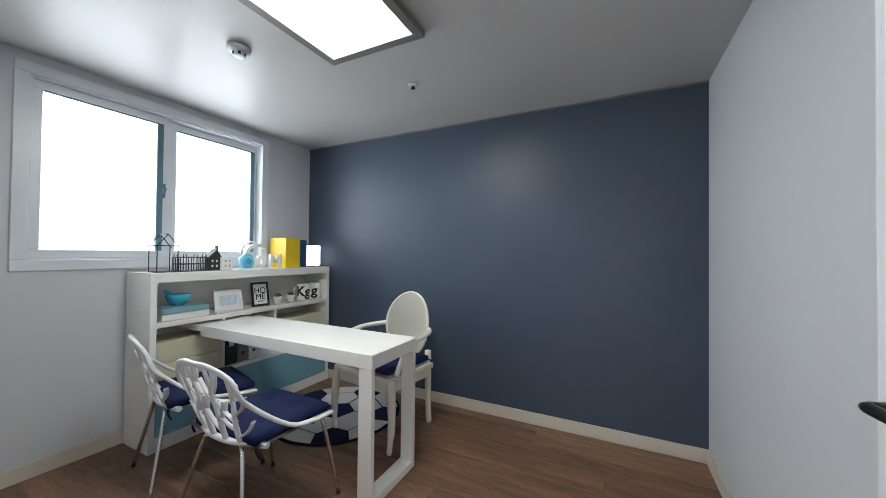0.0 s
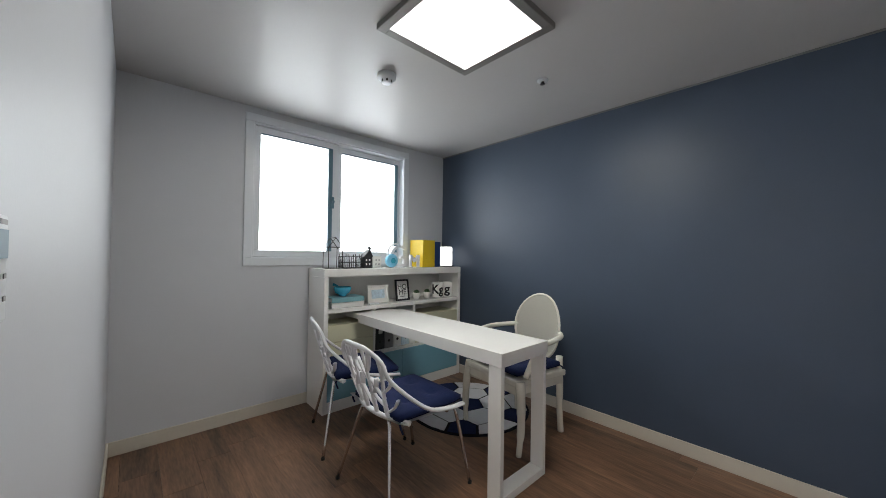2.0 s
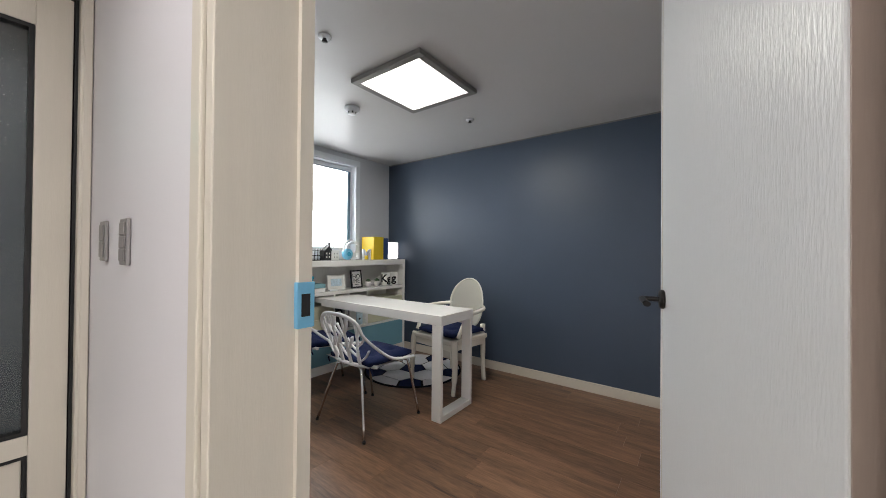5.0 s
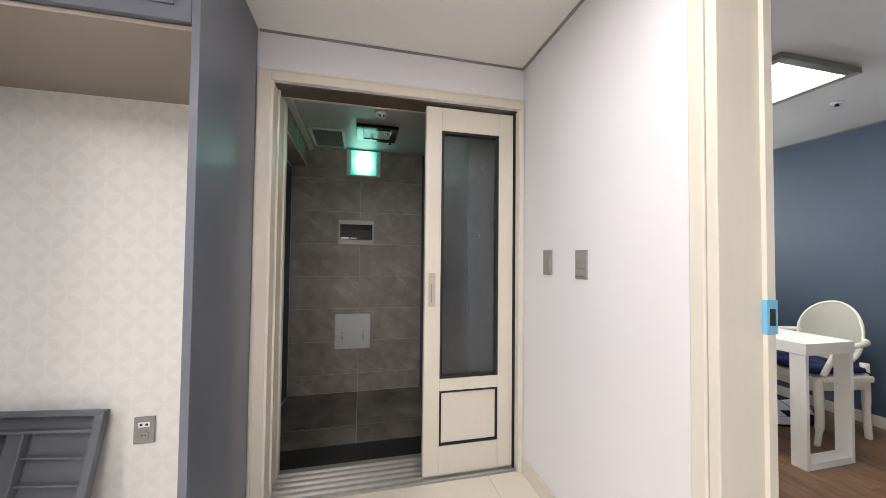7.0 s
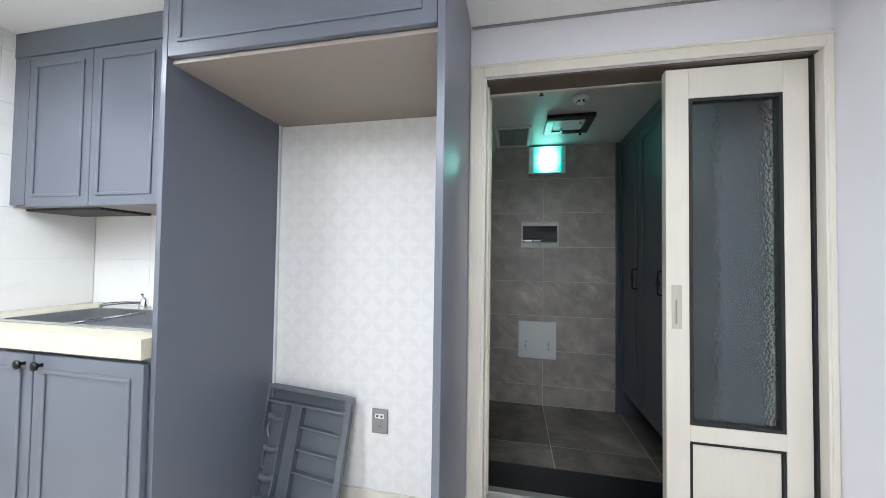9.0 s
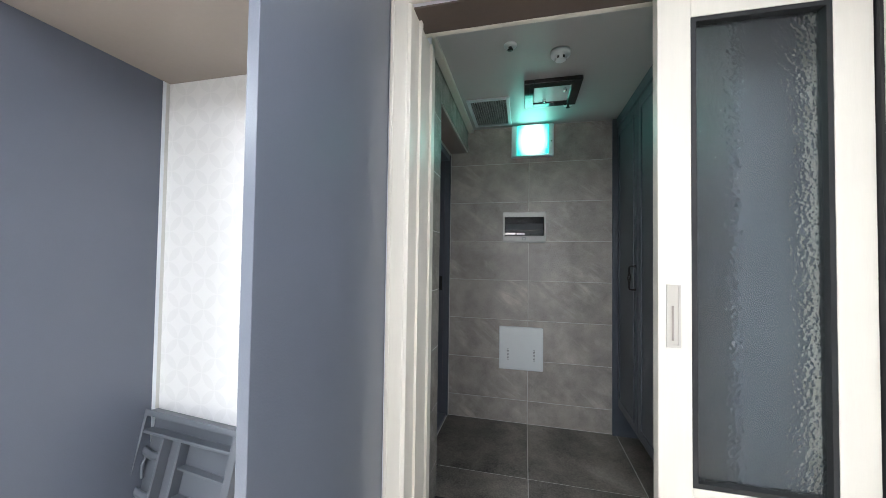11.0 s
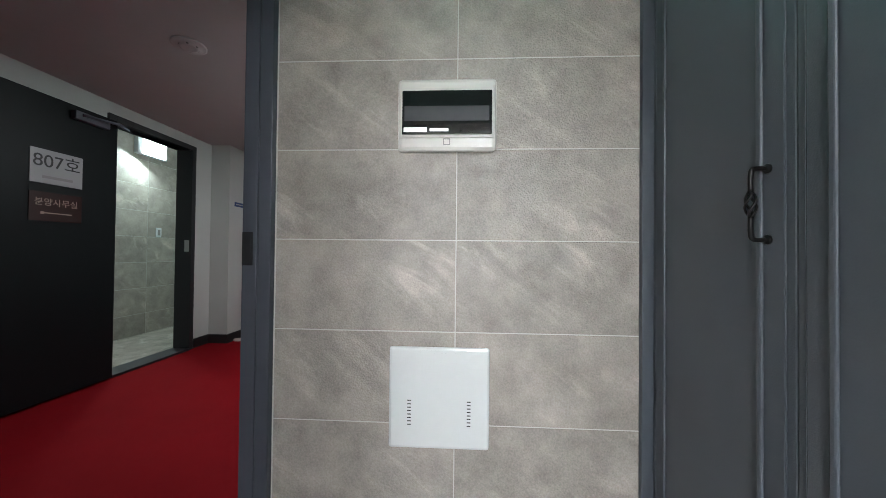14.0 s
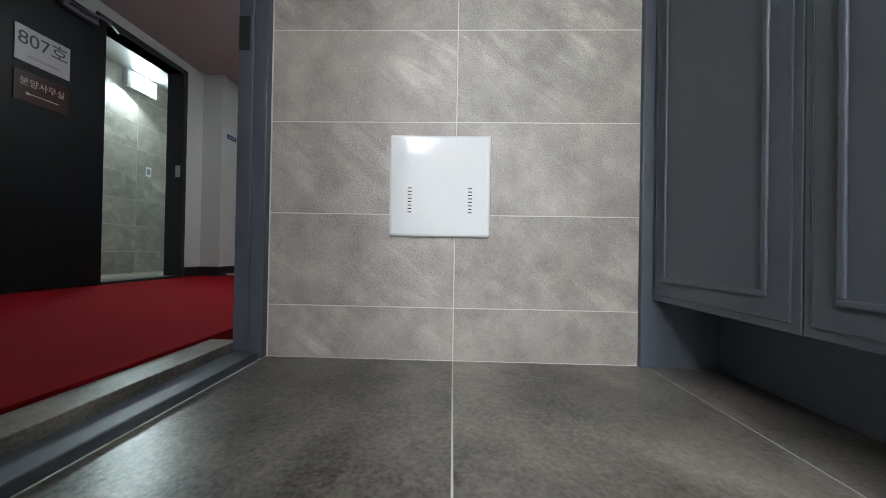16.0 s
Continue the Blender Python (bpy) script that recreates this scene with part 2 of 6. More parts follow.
M = {
    "wall_pale": mat("pale_grey_wallpaper", (0.62, 0.63, 0.66), 0.42, var=0.03, size=0.7, fine=0.006, bump=0.08),
    "wall_blue": mat("slate_blue_wallpaper", (0.055, 0.077, 0.117), 0.41, var=0.07, size=0.5, fine=0.005, bump=0.10),
    "wall_white": mat("white_wallpaper", (0.74, 0.73, 0.77), 0.5, var=0.02, size=0.8, fine=0.006, bump=0.06),
    # white paper with the dimness of study and entrance put into its colour
    "ceiling": mat("dimmed_white_ceiling_paper", (0.50, 0.485, 0.48), 0.40, var=0.02, size=0.9, fine=0.006, bump=0.06),
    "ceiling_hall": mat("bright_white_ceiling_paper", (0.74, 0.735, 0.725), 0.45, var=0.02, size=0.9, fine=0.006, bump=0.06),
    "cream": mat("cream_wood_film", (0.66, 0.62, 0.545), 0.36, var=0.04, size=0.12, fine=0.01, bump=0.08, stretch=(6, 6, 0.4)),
    # cream film, browned and darkened to stand for shade by the hinge
    "cream_shaded": mat("shaded_cream_wood_film", (0.40, 0.325, 0.28), 0.45, var=0.06, size=0.05, fine=0.01, bump=0.08, stretch=(6, 6, 0.3)),
    "base": mat("ivory_skirting", (0.62, 0.57, 0.49), 0.4, var=0.04, size=0.2),
    "door": mat("white_embossed_door", (0.70, 0.71, 0.72), 0.34, var=0.02, size=0.05, fine=0.012, bump=0.28, stretch=(2.5, 2.5, 0.5)),
    "black": mat("black_rubber", (0.012, 0.012, 0.013), 0.6, var=0.1),
    "wood": mat("walnut_laminate", (0.190, 0.104, 0.060), 0.34, var=1.15, size=0.06, fine=0.009, bump=0.06, stretch=(0.12, 1, 1), rnd=0.18),
    "white_gloss": mat("white_lacquer", (0.86, 0.845, 0.81), 0.22, var=0.02, size=0.3, bump=0.02),
    "white_plastic": mat("white_plastic", (0.80, 0.80, 0.82), 0.28, var=0.02, bump=0.02),
    "ivory_plastic": mat("ivory_plastic", (0.82, 0.785, 0.69), 0.20, var=0.02, bump=0.02),
    "drawer": mat("pale_lime_lacquer", (0.66, 0.64, 0.47), 0.4, var=0.03),
    "aqua": mat("aqua_lacquer", (0.20, 0.42, 0.52), 0.4, var=0.04),
    "navy": mat("navy_cotton", (0.007, 0.014, 0.058), 0.85, var=0.25, size=0.06, fine=0.003, bump=0.35, spec=0.2),
    "rug_white": mat("white_tufted_pile", (0.72, 0.72, 0.74), 0.95, var=0.10, size=0.05, fine=0.004, bump=0.5, spec=0.1),
    "rug_navy": mat("navy_tufted_pile", (0.018, 0.026, 0.075), 0.95, var=0.2, size=0.05, fine=0.004, bump=0.5, spec=0.1),
    "rug_black": mat("black_tufted_pile", (0.012, 0.012, 0.018), 0.95, var=0.2, fine=0.004, bump=0.5, spec=0.1),
    "chrome": mat("chrome", (0.75, 0.75, 0.76), 0.12, 1.0, var=0.03, bump=0),
    "steel": mat("brushed_steel", (0.62, 0.62, 0.62), 0.28, 1.0, var=0.06, size=0.1, fine=0.004, bump=0.05, stretch=(8, 0.6, 1)),
    "dark_metal": mat("dark_bronze_metal", (0.035, 0.033, 0.033), 0.32, 0.9, var=0.2, fine=0.004, bump=0.1),
    "alu": mat("anodised_aluminium", (0.55, 0.54, 0.52), 0.35, 0.9, var=0.05),
    "lamp_frame": mat("grey_lamp_frame", (0.22, 0.21, 0.20), 0.45, 0.3, var=0.05),
    "panel_glow": glow("lit_panel", (1, 0.98, 0.96), 5.0),
    "cube_glow": glow("lit_cube", (1, 1, 0.98), 1.6),
    "exit_glow": backlit("lit_emergency_panel", (0.75, 1.0, 0.97), (0.0, 0.50, 0.34), 1.1),
    "unit_glow": glow("lit_lamp", (0.85, 1.0, 0.96), 4.5),
    "led": glow("red_led", (1, 0.02, 0.02), 6),
    "sky": glow("overcast_sky", (0.95, 0.98, 1.0), 4.0),
    "grey_panel": mat("blue_grey_cabinet_paint", (0.118, 0.130, 0.162), 0.31, var=0.05, size=0.3, fine=0.004, bump=0.10),
    "shoe_panel": mat("dark_grey_cabinet_paint", (0.085, 0.096, 0.114), 0.46, var=0.05, size=0.3, fine=0.004, bump=0.10),
    "frame_grey": mat("dark_grey_steel_frame", (0.085, 0.092, 0.112), 0.42, 0.1, var=0.05),
    "tan": mat("tan_melamine", (0.28, 0.24, 0.21), 0.5, var=0.04),
    "paper": petals(mat("leaf_ring_wallpaper", (0.76, 0.75, 0.74), 0.5, var=0.02, size=0.5, fine=0.006, bump=0.08), 0.088, 0.05),
    "counter": mat("cream_solid_surface", (0.60, 0.555, 0.43), 0.3, var=0.06, size=0.1, fine=0.004, bump=0.0),
    "marble": veins(mat("white_marble_tile", (0.80, 0.79, 0.77), 0.22, var=0.03, size=0.3, bump=0.0, rnd=0.15), -0.08, 2.5, (0.6, 0.3, 0.2)),
    "stone": veins(mat("grey_porcelain", (0.425, 0.385, 0.345), 0.26, var=0.52, size=0.16, fine=0.006, bump=0.7, relief=0.004, spec=0.7, rnd=0.10), 0.36, 4.6, (0.62, 0.35, 0.0)),
    "stone_floor": veins(mat("dark_porcelain", (0.156, 0.138, 0.118), 0.28, var=1.6, size=0.30, fine=0.010, bump=0.15, rnd=0.10), 0.45, 2.2, (0.2, 0.3, 0.5)),
    "grout": mat("pale_grout", (0.62, 0.61, 0.57), 0.8, var=0.08, fine=0.004, bump=0.2),
    "hall_tile": mat("polished_cream_tile", (0.70, 0.65, 0.56), 0.12, var=0.03, size=0.3, bump=0.0, rnd=0.1),
    "granite": mat("black_granite", (0.010, 0.010, 0.011), 0.35, var=0.3, size=0.05, fine=0.003, bump=0.1),
    "carpet": mat("red_needle_felt", (0.21, 0.004, 0.008), 0.95, var=0.16, size=0.35, fine=0.003, bump=0.4, spec=0.1),
    "corr_wall": mat("grey_green_plaster", (0.50, 0.51, 0.49), 0.6, var=0.04, size=0.4, fine=0.006, bump=0.1),
    "corr_ceiling": mat("greige_plaster", (0.42, 0.38, 0.39), 0.7, var=0.05, size=0.4, fine=0.006, bump=0.1),
    "steel_door": mat("black_steel_door", (0.006, 0.008, 0.009), 0.5, 0.0, spec=0.18, var=0.2, size=0.3, fine=0.004, bump=0.05),
    "unit_frame": mat("black_steel_frame", (0.022, 0.024, 0.027), 0.45, 0.1, var=0.1),
    "switch_grey": mat("grey_switch", (0.26, 0.25, 0.25), 0.35, var=0.03),
    "white_device": mat("white_device", (0.74, 0.76, 0.78), 0.3, var=0.02, bump=0.0),
    "box_white": mat("white_moulded_cover", (0.77, 0.79, 0.79), 0.14, var=0.02, bump=0.06, fine=0.05),
    "breaker_white": mat("ivory_breaker_box", (0.74, 0.72, 0.68), 0.25, var=0.02, bump=0.0),
    "smoked": mat("smoked_cover", (0.012, 0.012, 0.012), 0.06, var=0.3, size=0.05, bump=0.0),
    "grey_plastic": mat("grey_tray_plastic", (0.115, 0.125, 0.145), 0.32, var=0.04, bump=0.03),
    "blue_film": mat("blue_protective_film", (0.16, 0.45, 0.68), 0.3, var=0.1, size=0.03),
    "yellow": mat("yellow_board", (0.78, 0.55, 0.02), 0.45, var=0.04),
    "navy_board": mat("navy_board", (0.018, 0.05, 0.16), 0.45, var=0.05),
    "turquoise": mat("turquoise_ceramic", (0.07, 0.46, 0.66), 0.2, var=0.04, bump=0.0),
    "sky_blue": mat("sky_blue_plastic", (0.22, 0.62, 0.85), 0.35, var=0.03, bump=0.0),
    "teal_cloth": mat("teal_book_cloth", (0.20, 0.40, 0.44), 0.6, var=0.08),
    "pages": mat("paper_pages", (0.78, 0.77, 0.74), 0.8, var=0.06, size=0.02, fine=0.002, stretch=(1, 1, 30)),
    "black_paint": mat("black_satin_paint", (0.014, 0.014, 0.015), 0.4, var=0.1),
    "charcoal": mat("charcoal_ceramic", (0.030, 0.032, 0.036), 0.5, var=0.15),
    "leaf": mat("succulent_leaf", (0.09, 0.17, 0.08), 0.5, var=0.3, size=0.01),
    "photo": mat("pale_photo_print", (0.55, 0.68, 0.76), 0.3, var=0.35, size=0.03),
    "sign_white": mat("white_sign_board", (0.36, 0.36, 0.37), 0.3, var=0.03),
    "sign_brown": mat("dark_brown_sign_board", (0.035, 0.015, 0.014), 0.25, var=0.1),
    "sign_gold": mat("pale_gold_lettering", (0.38, 0.27, 0.22), 0.4, var=0.05),
    "ink": mat("black_ink", (0.015, 0.015, 0.016), 0.5, var=0.05),
    "pvc": mat("white_pvc", (0.74, 0.77, 0.80), 0.3, var=0.02, bump=0.0),
    "seal": mat("blue_grey_gasket", (0.12, 0.22, 0.28), 0.4, var=0.05),
    "clear": glass("clear_glass"),
    "pull_beige": mat("beige_grey_plastic", (0.47, 0.44, 0.385), 0.35, var=0.03),
    "hammered": glass("hammered_glass", (0.84, 0.90, 0.89), 0.20, 0.52, 0.010),
    "rail_brown": mat("brown_track", (0.10, 0.075, 0.06), 0.5, var=0.1),
    "plum": mat("plum_slipper_rubber", (0.06, 0.012, 0.05), 0.6, var=0.1),
    "lime": mat("lime_slipper_rubber", (0.22, 0.50, 0.03), 0.6, var=0.1),
    "slippers": mat("pale_slippers", (0.45, 0.34, 0.32), 0.7, var=0.2, size=0.05),
}
M["clear"].node_tree.nodes["Principled BSDF"].inputs["IOR"].default_value = 1.1


# ---- building helpers ----
def box(bm, x0, x1, y0, y1, z0, z1, bev=0.0, m=None):
    r = bmesh.ops.create_cube(bm, size=1.0)
    vs = r["verts"]
    for v in vs:
        v.co = Vector(((x0 + x1) / 2 + v.co.x * (x1 - x0), (y0 + y1) / 2 + v.co.y * (y1 - y0), (z0 + z1) / 2 + v.co.z * (z1 - z0)))
    if bev:
        es = list({e for v in vs for e in v.link_edges})
        out = bmesh.ops.bevel(bm, geom=es, offset=bev, segments=2, affect="EDGES", profile=0.5)
        vs = list({v for f in out["faces"] for v in f.verts} | {v for v in vs if v.is_valid})
    if m is not None:
        bmesh.ops.transform(bm, matrix=m, verts=[v for v in vs if v.is_valid])
    return bm


def boxes(*dims, bev=0.0):
    bm = bmesh.new()
    for d in dims:
        box(bm, *d, bev=bev)
    return bm


def tube(bm, pts, r, sides=8, flat=1.0, closed=False, up=None):
    """A round (or, with flat under 1, an oval) bar along pts."""
    pts = [Vector(p) for p in pts]
    n, rings = len(pts), []
    ref = None
    for i, p in enumerate(pts):
        a = pts[i - 1] if (i or closed) else p
        b = pts[(i + 1) % n] if (i < n - 1 or closed) else p
        d = (b - a).normalized()
        if up is not None:
            side = d.cross(Vector(up))
        elif ref is None:
            side = d.cross(Vector((0, 0, 1))) if abs(d.z) < 0.9 else d.cross(Vector((0, 1, 0)))
        else:
            side = ref - d * ref.dot(d)
        side.normalize()
        ref = side
        nor = side.cross(d)
        rr = r[i] if isinstance(r, (list, tuple)) else r
        rings.append([bm.verts.new(p + side * math.cos(t) * rr + nor * math.sin(t) * rr * flat) for t in (2 * math.pi * k / sides for k in range(sides))])
    for i in range(n if closed else n - 1):
        A, B = rings[i], rings[(i + 1) % n]
        for k in range(sides):
            f = bm.faces.new((A[k], A[(k + 1) % sides], B[(k + 1) % sides], B[k]))
            f.smooth = True
    if not closed:
        bm.faces.new(rings[0][::-1])
        bm.faces.new(rings[-1])
    return bm


def lathe(bm, prof, cx=0.0, cy=0.0, seg=24, axis="z", c=0.0):
    """Turns (radius, height) pairs round an axis through (cx, cy)."""
    rings = []
    for r, h in prof:
        ring = []
        for k in range(seg):
            a = 2 * math.pi * k / seg
            u, v = r * math.cos(a), r * math.sin(a)
            p = (cx + u, cy + v, h) if axis == "z" else (h, cx + u, cy + v) if axis == "x" else (cx + u, h, cy + v)
            ring.append(bm.verts.new(p))
        rings.append(ring)
    for A, B in zip(rings, rings[1:]):
        for k in range(seg):
            f = bm.faces.new((A[k], A[(k + 1) % seg], B[(k + 1) % seg], B[k]))
            f.smooth = True
    if prof[0][0] > 1e-5:
        bm.faces.new(rings[0][::-1])
    if prof[-1][0] > 1e-5:
        bm.faces.new(rings[-1])
    return bm


def smooth(points, steps=6, closed=False):
    """A soft curve through points (Catmull-Rom)."""
    P = [Vector(p) for p in points]
    n, out = len(P), []
    for i in range(n if closed else n - 1):
        if closed:
            a, b, c, d = P[i - 1], P[i], P[(i + 1) % n], P[(i + 2) % n]
        else:
            a, b, c, d = P[max(i - 1, 0)], P[i], P[i + 1], P[min(i + 2, n - 1)]
        for k in range(steps):
            t = k / steps
            out.append(0.5 * ((2 * b) + (c - a) * t + (2 * a - 5 * b + 4 * c - d) * t * t + (3 * b - a - 3 * c + d) * t ** 3))
    if not closed:
        out.append(P[-1])
    return out


def mesh_of(name, bm, material):
    bmesh.ops.recalc_face_normals(bm, faces=bm.faces[:])
    me = bpy.data.meshes.new(name)
    bm.to_mesh(me)
    bm.free()
    me.materials.append(material)
    return me


def base_of(ob):
    m = Matrix()
    while ob:
        m = ob.matrix_basis @ m
        ob = ob.parent
    return m


def part(name, bm, material, parent, label="", local=False):
    """One mesh under a thing or part. The bmesh is in world coordinates unless local."""
    if not local:
        bm.transform(base_of(parent).inverted())
    ob = new(name, mesh_of(name, bm, material))
    ob.parent = parent
    if label:
        ob["label"] = label
    return ob


def thing(name, at, label, category, group="", kind="", turn=0.0):
    ob = new(name)
    ob.empty_display_size = 0.05
    ob.matrix_basis = pose(*at, 0, 0, turn)
    return tagged(ob, label, category, group, kind)


def solid(name, bm, material, label, category, kind="", group=""):
    """A thing that is one mesh."""
    return tagged(new(name, mesh_of(name, bm, material)), label, category, group, kind)


def text_mesh(body, size, depth=0.0006, bold=0.0):
    cu = bpy.data.curves.new("lettering", "FONT")
    cu.body, cu.size, cu.extrude, cu.align_x, cu.align_y, cu.offset = body, size, depth, "CENTER", "CENTER", bold
    ob = new("lettering", cu)
    bpy.context.view_layer.update()
    me = bpy.data.meshes.new_from_object(ob)
    bpy.data.objects.remove(ob)
    bm = bmesh.new()
    bm.from_mesh(me)
    bpy.data.meshes.remove(me)
    return bm


# ---- structure: study ----
T = 0.15
DX0, DX1, DTOP = -0.247, 0.490, 2.06                      # study doorway
WY0, WY1, WZ0, WZ1 = 1.591, 2.992, 1.15, 2.207               # window opening
solid("wall_north", boxes((XW - T, XE + T, YN, YN + T, -0.2, 2.5)), M["wall_blue"], "slate-blue papered feature wall of the study", "wall", "structure")
solid("wall_west", boxes((XW - T, XW, YS, WY0, -0.2, 2.5), (XW - T, XW, WY1, YN, -0.2, 2.5), (XW - T, XW, WY0, WY1, -0.2, WZ0), (XW - T, XW, WY0, WY1, WZ1, 2.5)),
      M["wall_pale"], "pale grey papered study wall round the window", "wall", "structure")
solid("wall_east", boxes((XE, XE + T, YS, YN, -0.2, 2.5)), M["wall_pale"], "pale grey papered study wall", "wall", "structure")
WS = HY + 0.13
solid("wall_south", boxes((XW - T, -0.40, WS, YS, -0.2, 2.5), (DX1 + 0.03, XE + T, WS, YS, -0.2, 2.5), (-0.40, DX1 + 0.03, WS, YS, DTOP + 0.03, 2.5)),
      M["wall_pale"], "pale grey papered study wall beside the doorway", "wall", "structure")
solid("wall_hall_north", boxes((-1.63, DX0 - 0.03, HY, WS, -0.2, 2.5), (DX1 + 0.03, 3.2, HY, WS, -0.2, 2.5), (DX0 - 0.03, DX1 + 0.03, HY, WS, DTOP + 0.03, 2.5)),
      M["wall_white"], "white papered hall wall with two switches", "wall", "structure")
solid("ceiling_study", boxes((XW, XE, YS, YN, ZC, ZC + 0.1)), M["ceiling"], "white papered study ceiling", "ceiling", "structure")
study_floor = solid("floor_study", boxes((XW, XE, YS - 0.1, YN, -0.1, -0.008)), M["rug_black"], "brown wood-plank study floor", "floor", "structure")


def skirting(name, runs, z0, z1, m=M["base"]):
    bm = bmesh.new()
    for r in runs:
        box(bm, r[0], r[1], r[2], r[3], z0, z1, bev=0.003)
    return solid(name, bm, m, "ivory skirting board along the wall", "baseboard", "structure")


skirting("baseboard_north", [(XW, XE, YN - 0.012, YN - 0.001)], 0.0, 0.085)
skirting("baseboard_west", [(XW + 0.001, XW + 0.012, YS, YN - 0.013)], 0.0, 0.085)
skirting("baseboard_east", [(XE - 0.012, XE - 0.001, YS, YN - 0.013)], 0.0, 0.085)
skirting("baseboard_south", [(XW + 0.013, DX0 - 0.06, YS + 0.001, YS + 0.012)], 0.0, 0.085)
skirting("ceiling_trim_north", [(XW, XE, YN - 0.010, YN - 0.001)], ZC - 0.012, ZC - 0.001, M["lamp_frame"])

# window: casing, fixed frame, two sashes, glass
win = thing("window_1", (XW, 2.31, WZ0), "white PVC sliding window with two bright panes", "window", kind="structure")
C0, C1, D0, D1 = 1.548, 3.021, 1.113, 2.238
bm = boxes((XW, XW + 0.014, C0, C1, D1 - 0.06, D1), (XW, XW + 0.014, C0, C1, D0, D0 + 0.06), (XW, XW + 0.014, C0, C0 + 0.06, D0 + 0.06, D1 - 0.06), (XW, XW + 0.014, C1 - 0.06, C1, D0 + 0.06, D1 - 0.06), bev=0.004)
part("casing", bm, M["pvc"], win)
bm = boxes((XW - 0.13, XW - 0.002, WY0, WY1, WZ0, WZ0 + 0.03), (XW - 0.13, XW - 0.002, WY0, WY1, WZ1 - 0.04, WZ1), (XW - 0.13, XW - 0.002, WY0, WY0 + 0.03, WZ0 + 0.03, WZ1 - 0.04), (XW - 0.13, XW - 0.002, WY1 - 0.03, WY1, WZ0 + 0.03, WZ1 - 0.04), bev=0.003)
part("window_frame", bm, M["pvc"], win)
for x, y0, y1, z1, wl, wr in ((XW - 0.045, 1.621, 2.282, 2.166, 0.04, 0.085), (XW - 0.095, 2.252, 2.962, 2.166, 0.085, 0.05)):
    z0, w = 1.18, 0.05
    bm = boxes((x - 0.02, x + 0.02, y0, y1, z0, z0 + w), (x - 0.02, x + 0.02, y0, y1, z1 - w, z1), (x - 0.02, x + 0.02, y0, y0 + wl, z0 + w, z1 - w), (x - 0.02, x + 0.02, y1 - wr, y1, z0 + w, z1 - w), bev=0.004)
    sash = part("sash", bm, M["pvc"], win)
    part("gasket", boxes((x + 0.021, x + 0.024, y1 - wr - 0.004, y1 - wr + 0.032, z0 + w, z1 - w), (x + 0.021, x + 0.023, y0 + wl, y1 - wr - 0.005, z1 - w - 0.010, z1 - w)), M["seal"], sash, "blue-grey rubber gasket")
    pane = part("pane", boxes((x - 0.004, x + 0.004, y0 + wl, y1 - wr, z0 + w, z1 - w)), M["clear"], sash)
    pane.visible_shadow = False
bm = boxes((XW - 0.024, XW - 0.010, 2.218, 2.243, 1.60, 1.70), bev=0.005)
tube(bm, [(XW - 0.012, 2.230, 1.655), (XW + 0.014, 2.230, 1.66), (XW + 0.018, 2.213, 1.625)], 0.008)
part("latch", bm, M["seal"], win, "small blue-grey window latch")
solid("backdrop", boxes((XW - 1.2, XW - 1.15, 0.6, 4.2, 0.2, 3.2)), M["sky"], "bright overcast sky outside the window", "sky", "structure")

# study doorway
frame1 = thing("door_frame", (0.12, HY, HZ), "cream wood-film frame of the study doorway", "door frame", kind="structure")
part("jamb", boxes((DX0 - 0.03, DX0, HY - 0.004, 0.782, 0, DTOP + 0.03), bev=0.003), M["cream"], frame1)
# hinge jamb coloured as the cream frame lying in shade
part("jamb", boxes((DX1, DX1 + 0.03, 0.700, 0.78, 0, DTOP + 0.03), bev=0.003), M["cream_shaded"], frame1, "hinge jamb, cream film coloured darker for shade")
part("jamb", boxes((DX1 + 0.003, DX1 + 0.03, 0.6225, 0.6995, 0, DTOP + 0.03)), M["black"], frame1, "black recessed strip in the jamb")
part("jamb", boxes((DX1 + 0.004, DX1 + 0.03, HY - 0.004, 0.622, 0, DTOP + 0.03), bev=0.003), M["cream"], frame1)
part("head", boxes((DX0, DX1, HY - 0.004, YS + 0.004, DTOP, DTOP + 0.03)), M["cream"], frame1)
part("stop", boxes((DX0, DX0 + 0.012, 0.752, 0.780, 0, DTOP)), M["cream"], frame1)
for x0, x1 in ((DX0 - 0.074, DX0 - 0.030), (DX1 + 0.030, DX1 + 0.085)):
    part("casing", boxes((x0, x1, HY - 0.012, HY, HZ, DTOP + 0.085), bev=0.004), M["cream"], frame1)
part("casing", boxes((DX0 - 0.030, DX1 + 0.030, HY - 0.012, HY, DTOP + 0.03, DTOP + 0.085), bev=0.004), M["cream"], frame1)
bm = boxes((DX0 + 0.001, DX0 + 0.0135, 0.748, 0.786, 1.035, 1.125), bev=0.002)
strike = part("strike_plate", bm, M["blue_film"], frame1, "steel strike plate under blue protective film")
part("keyhole", boxes((DX0 + 0.0136, DX0 + 0.015, 0.757, 0.775, 1.058, 1.102)), M["black"], strike)
part("sill", boxes((DX0, DX1, HY, 0.76, 0.0, HZ)), M["cream"], frame1)

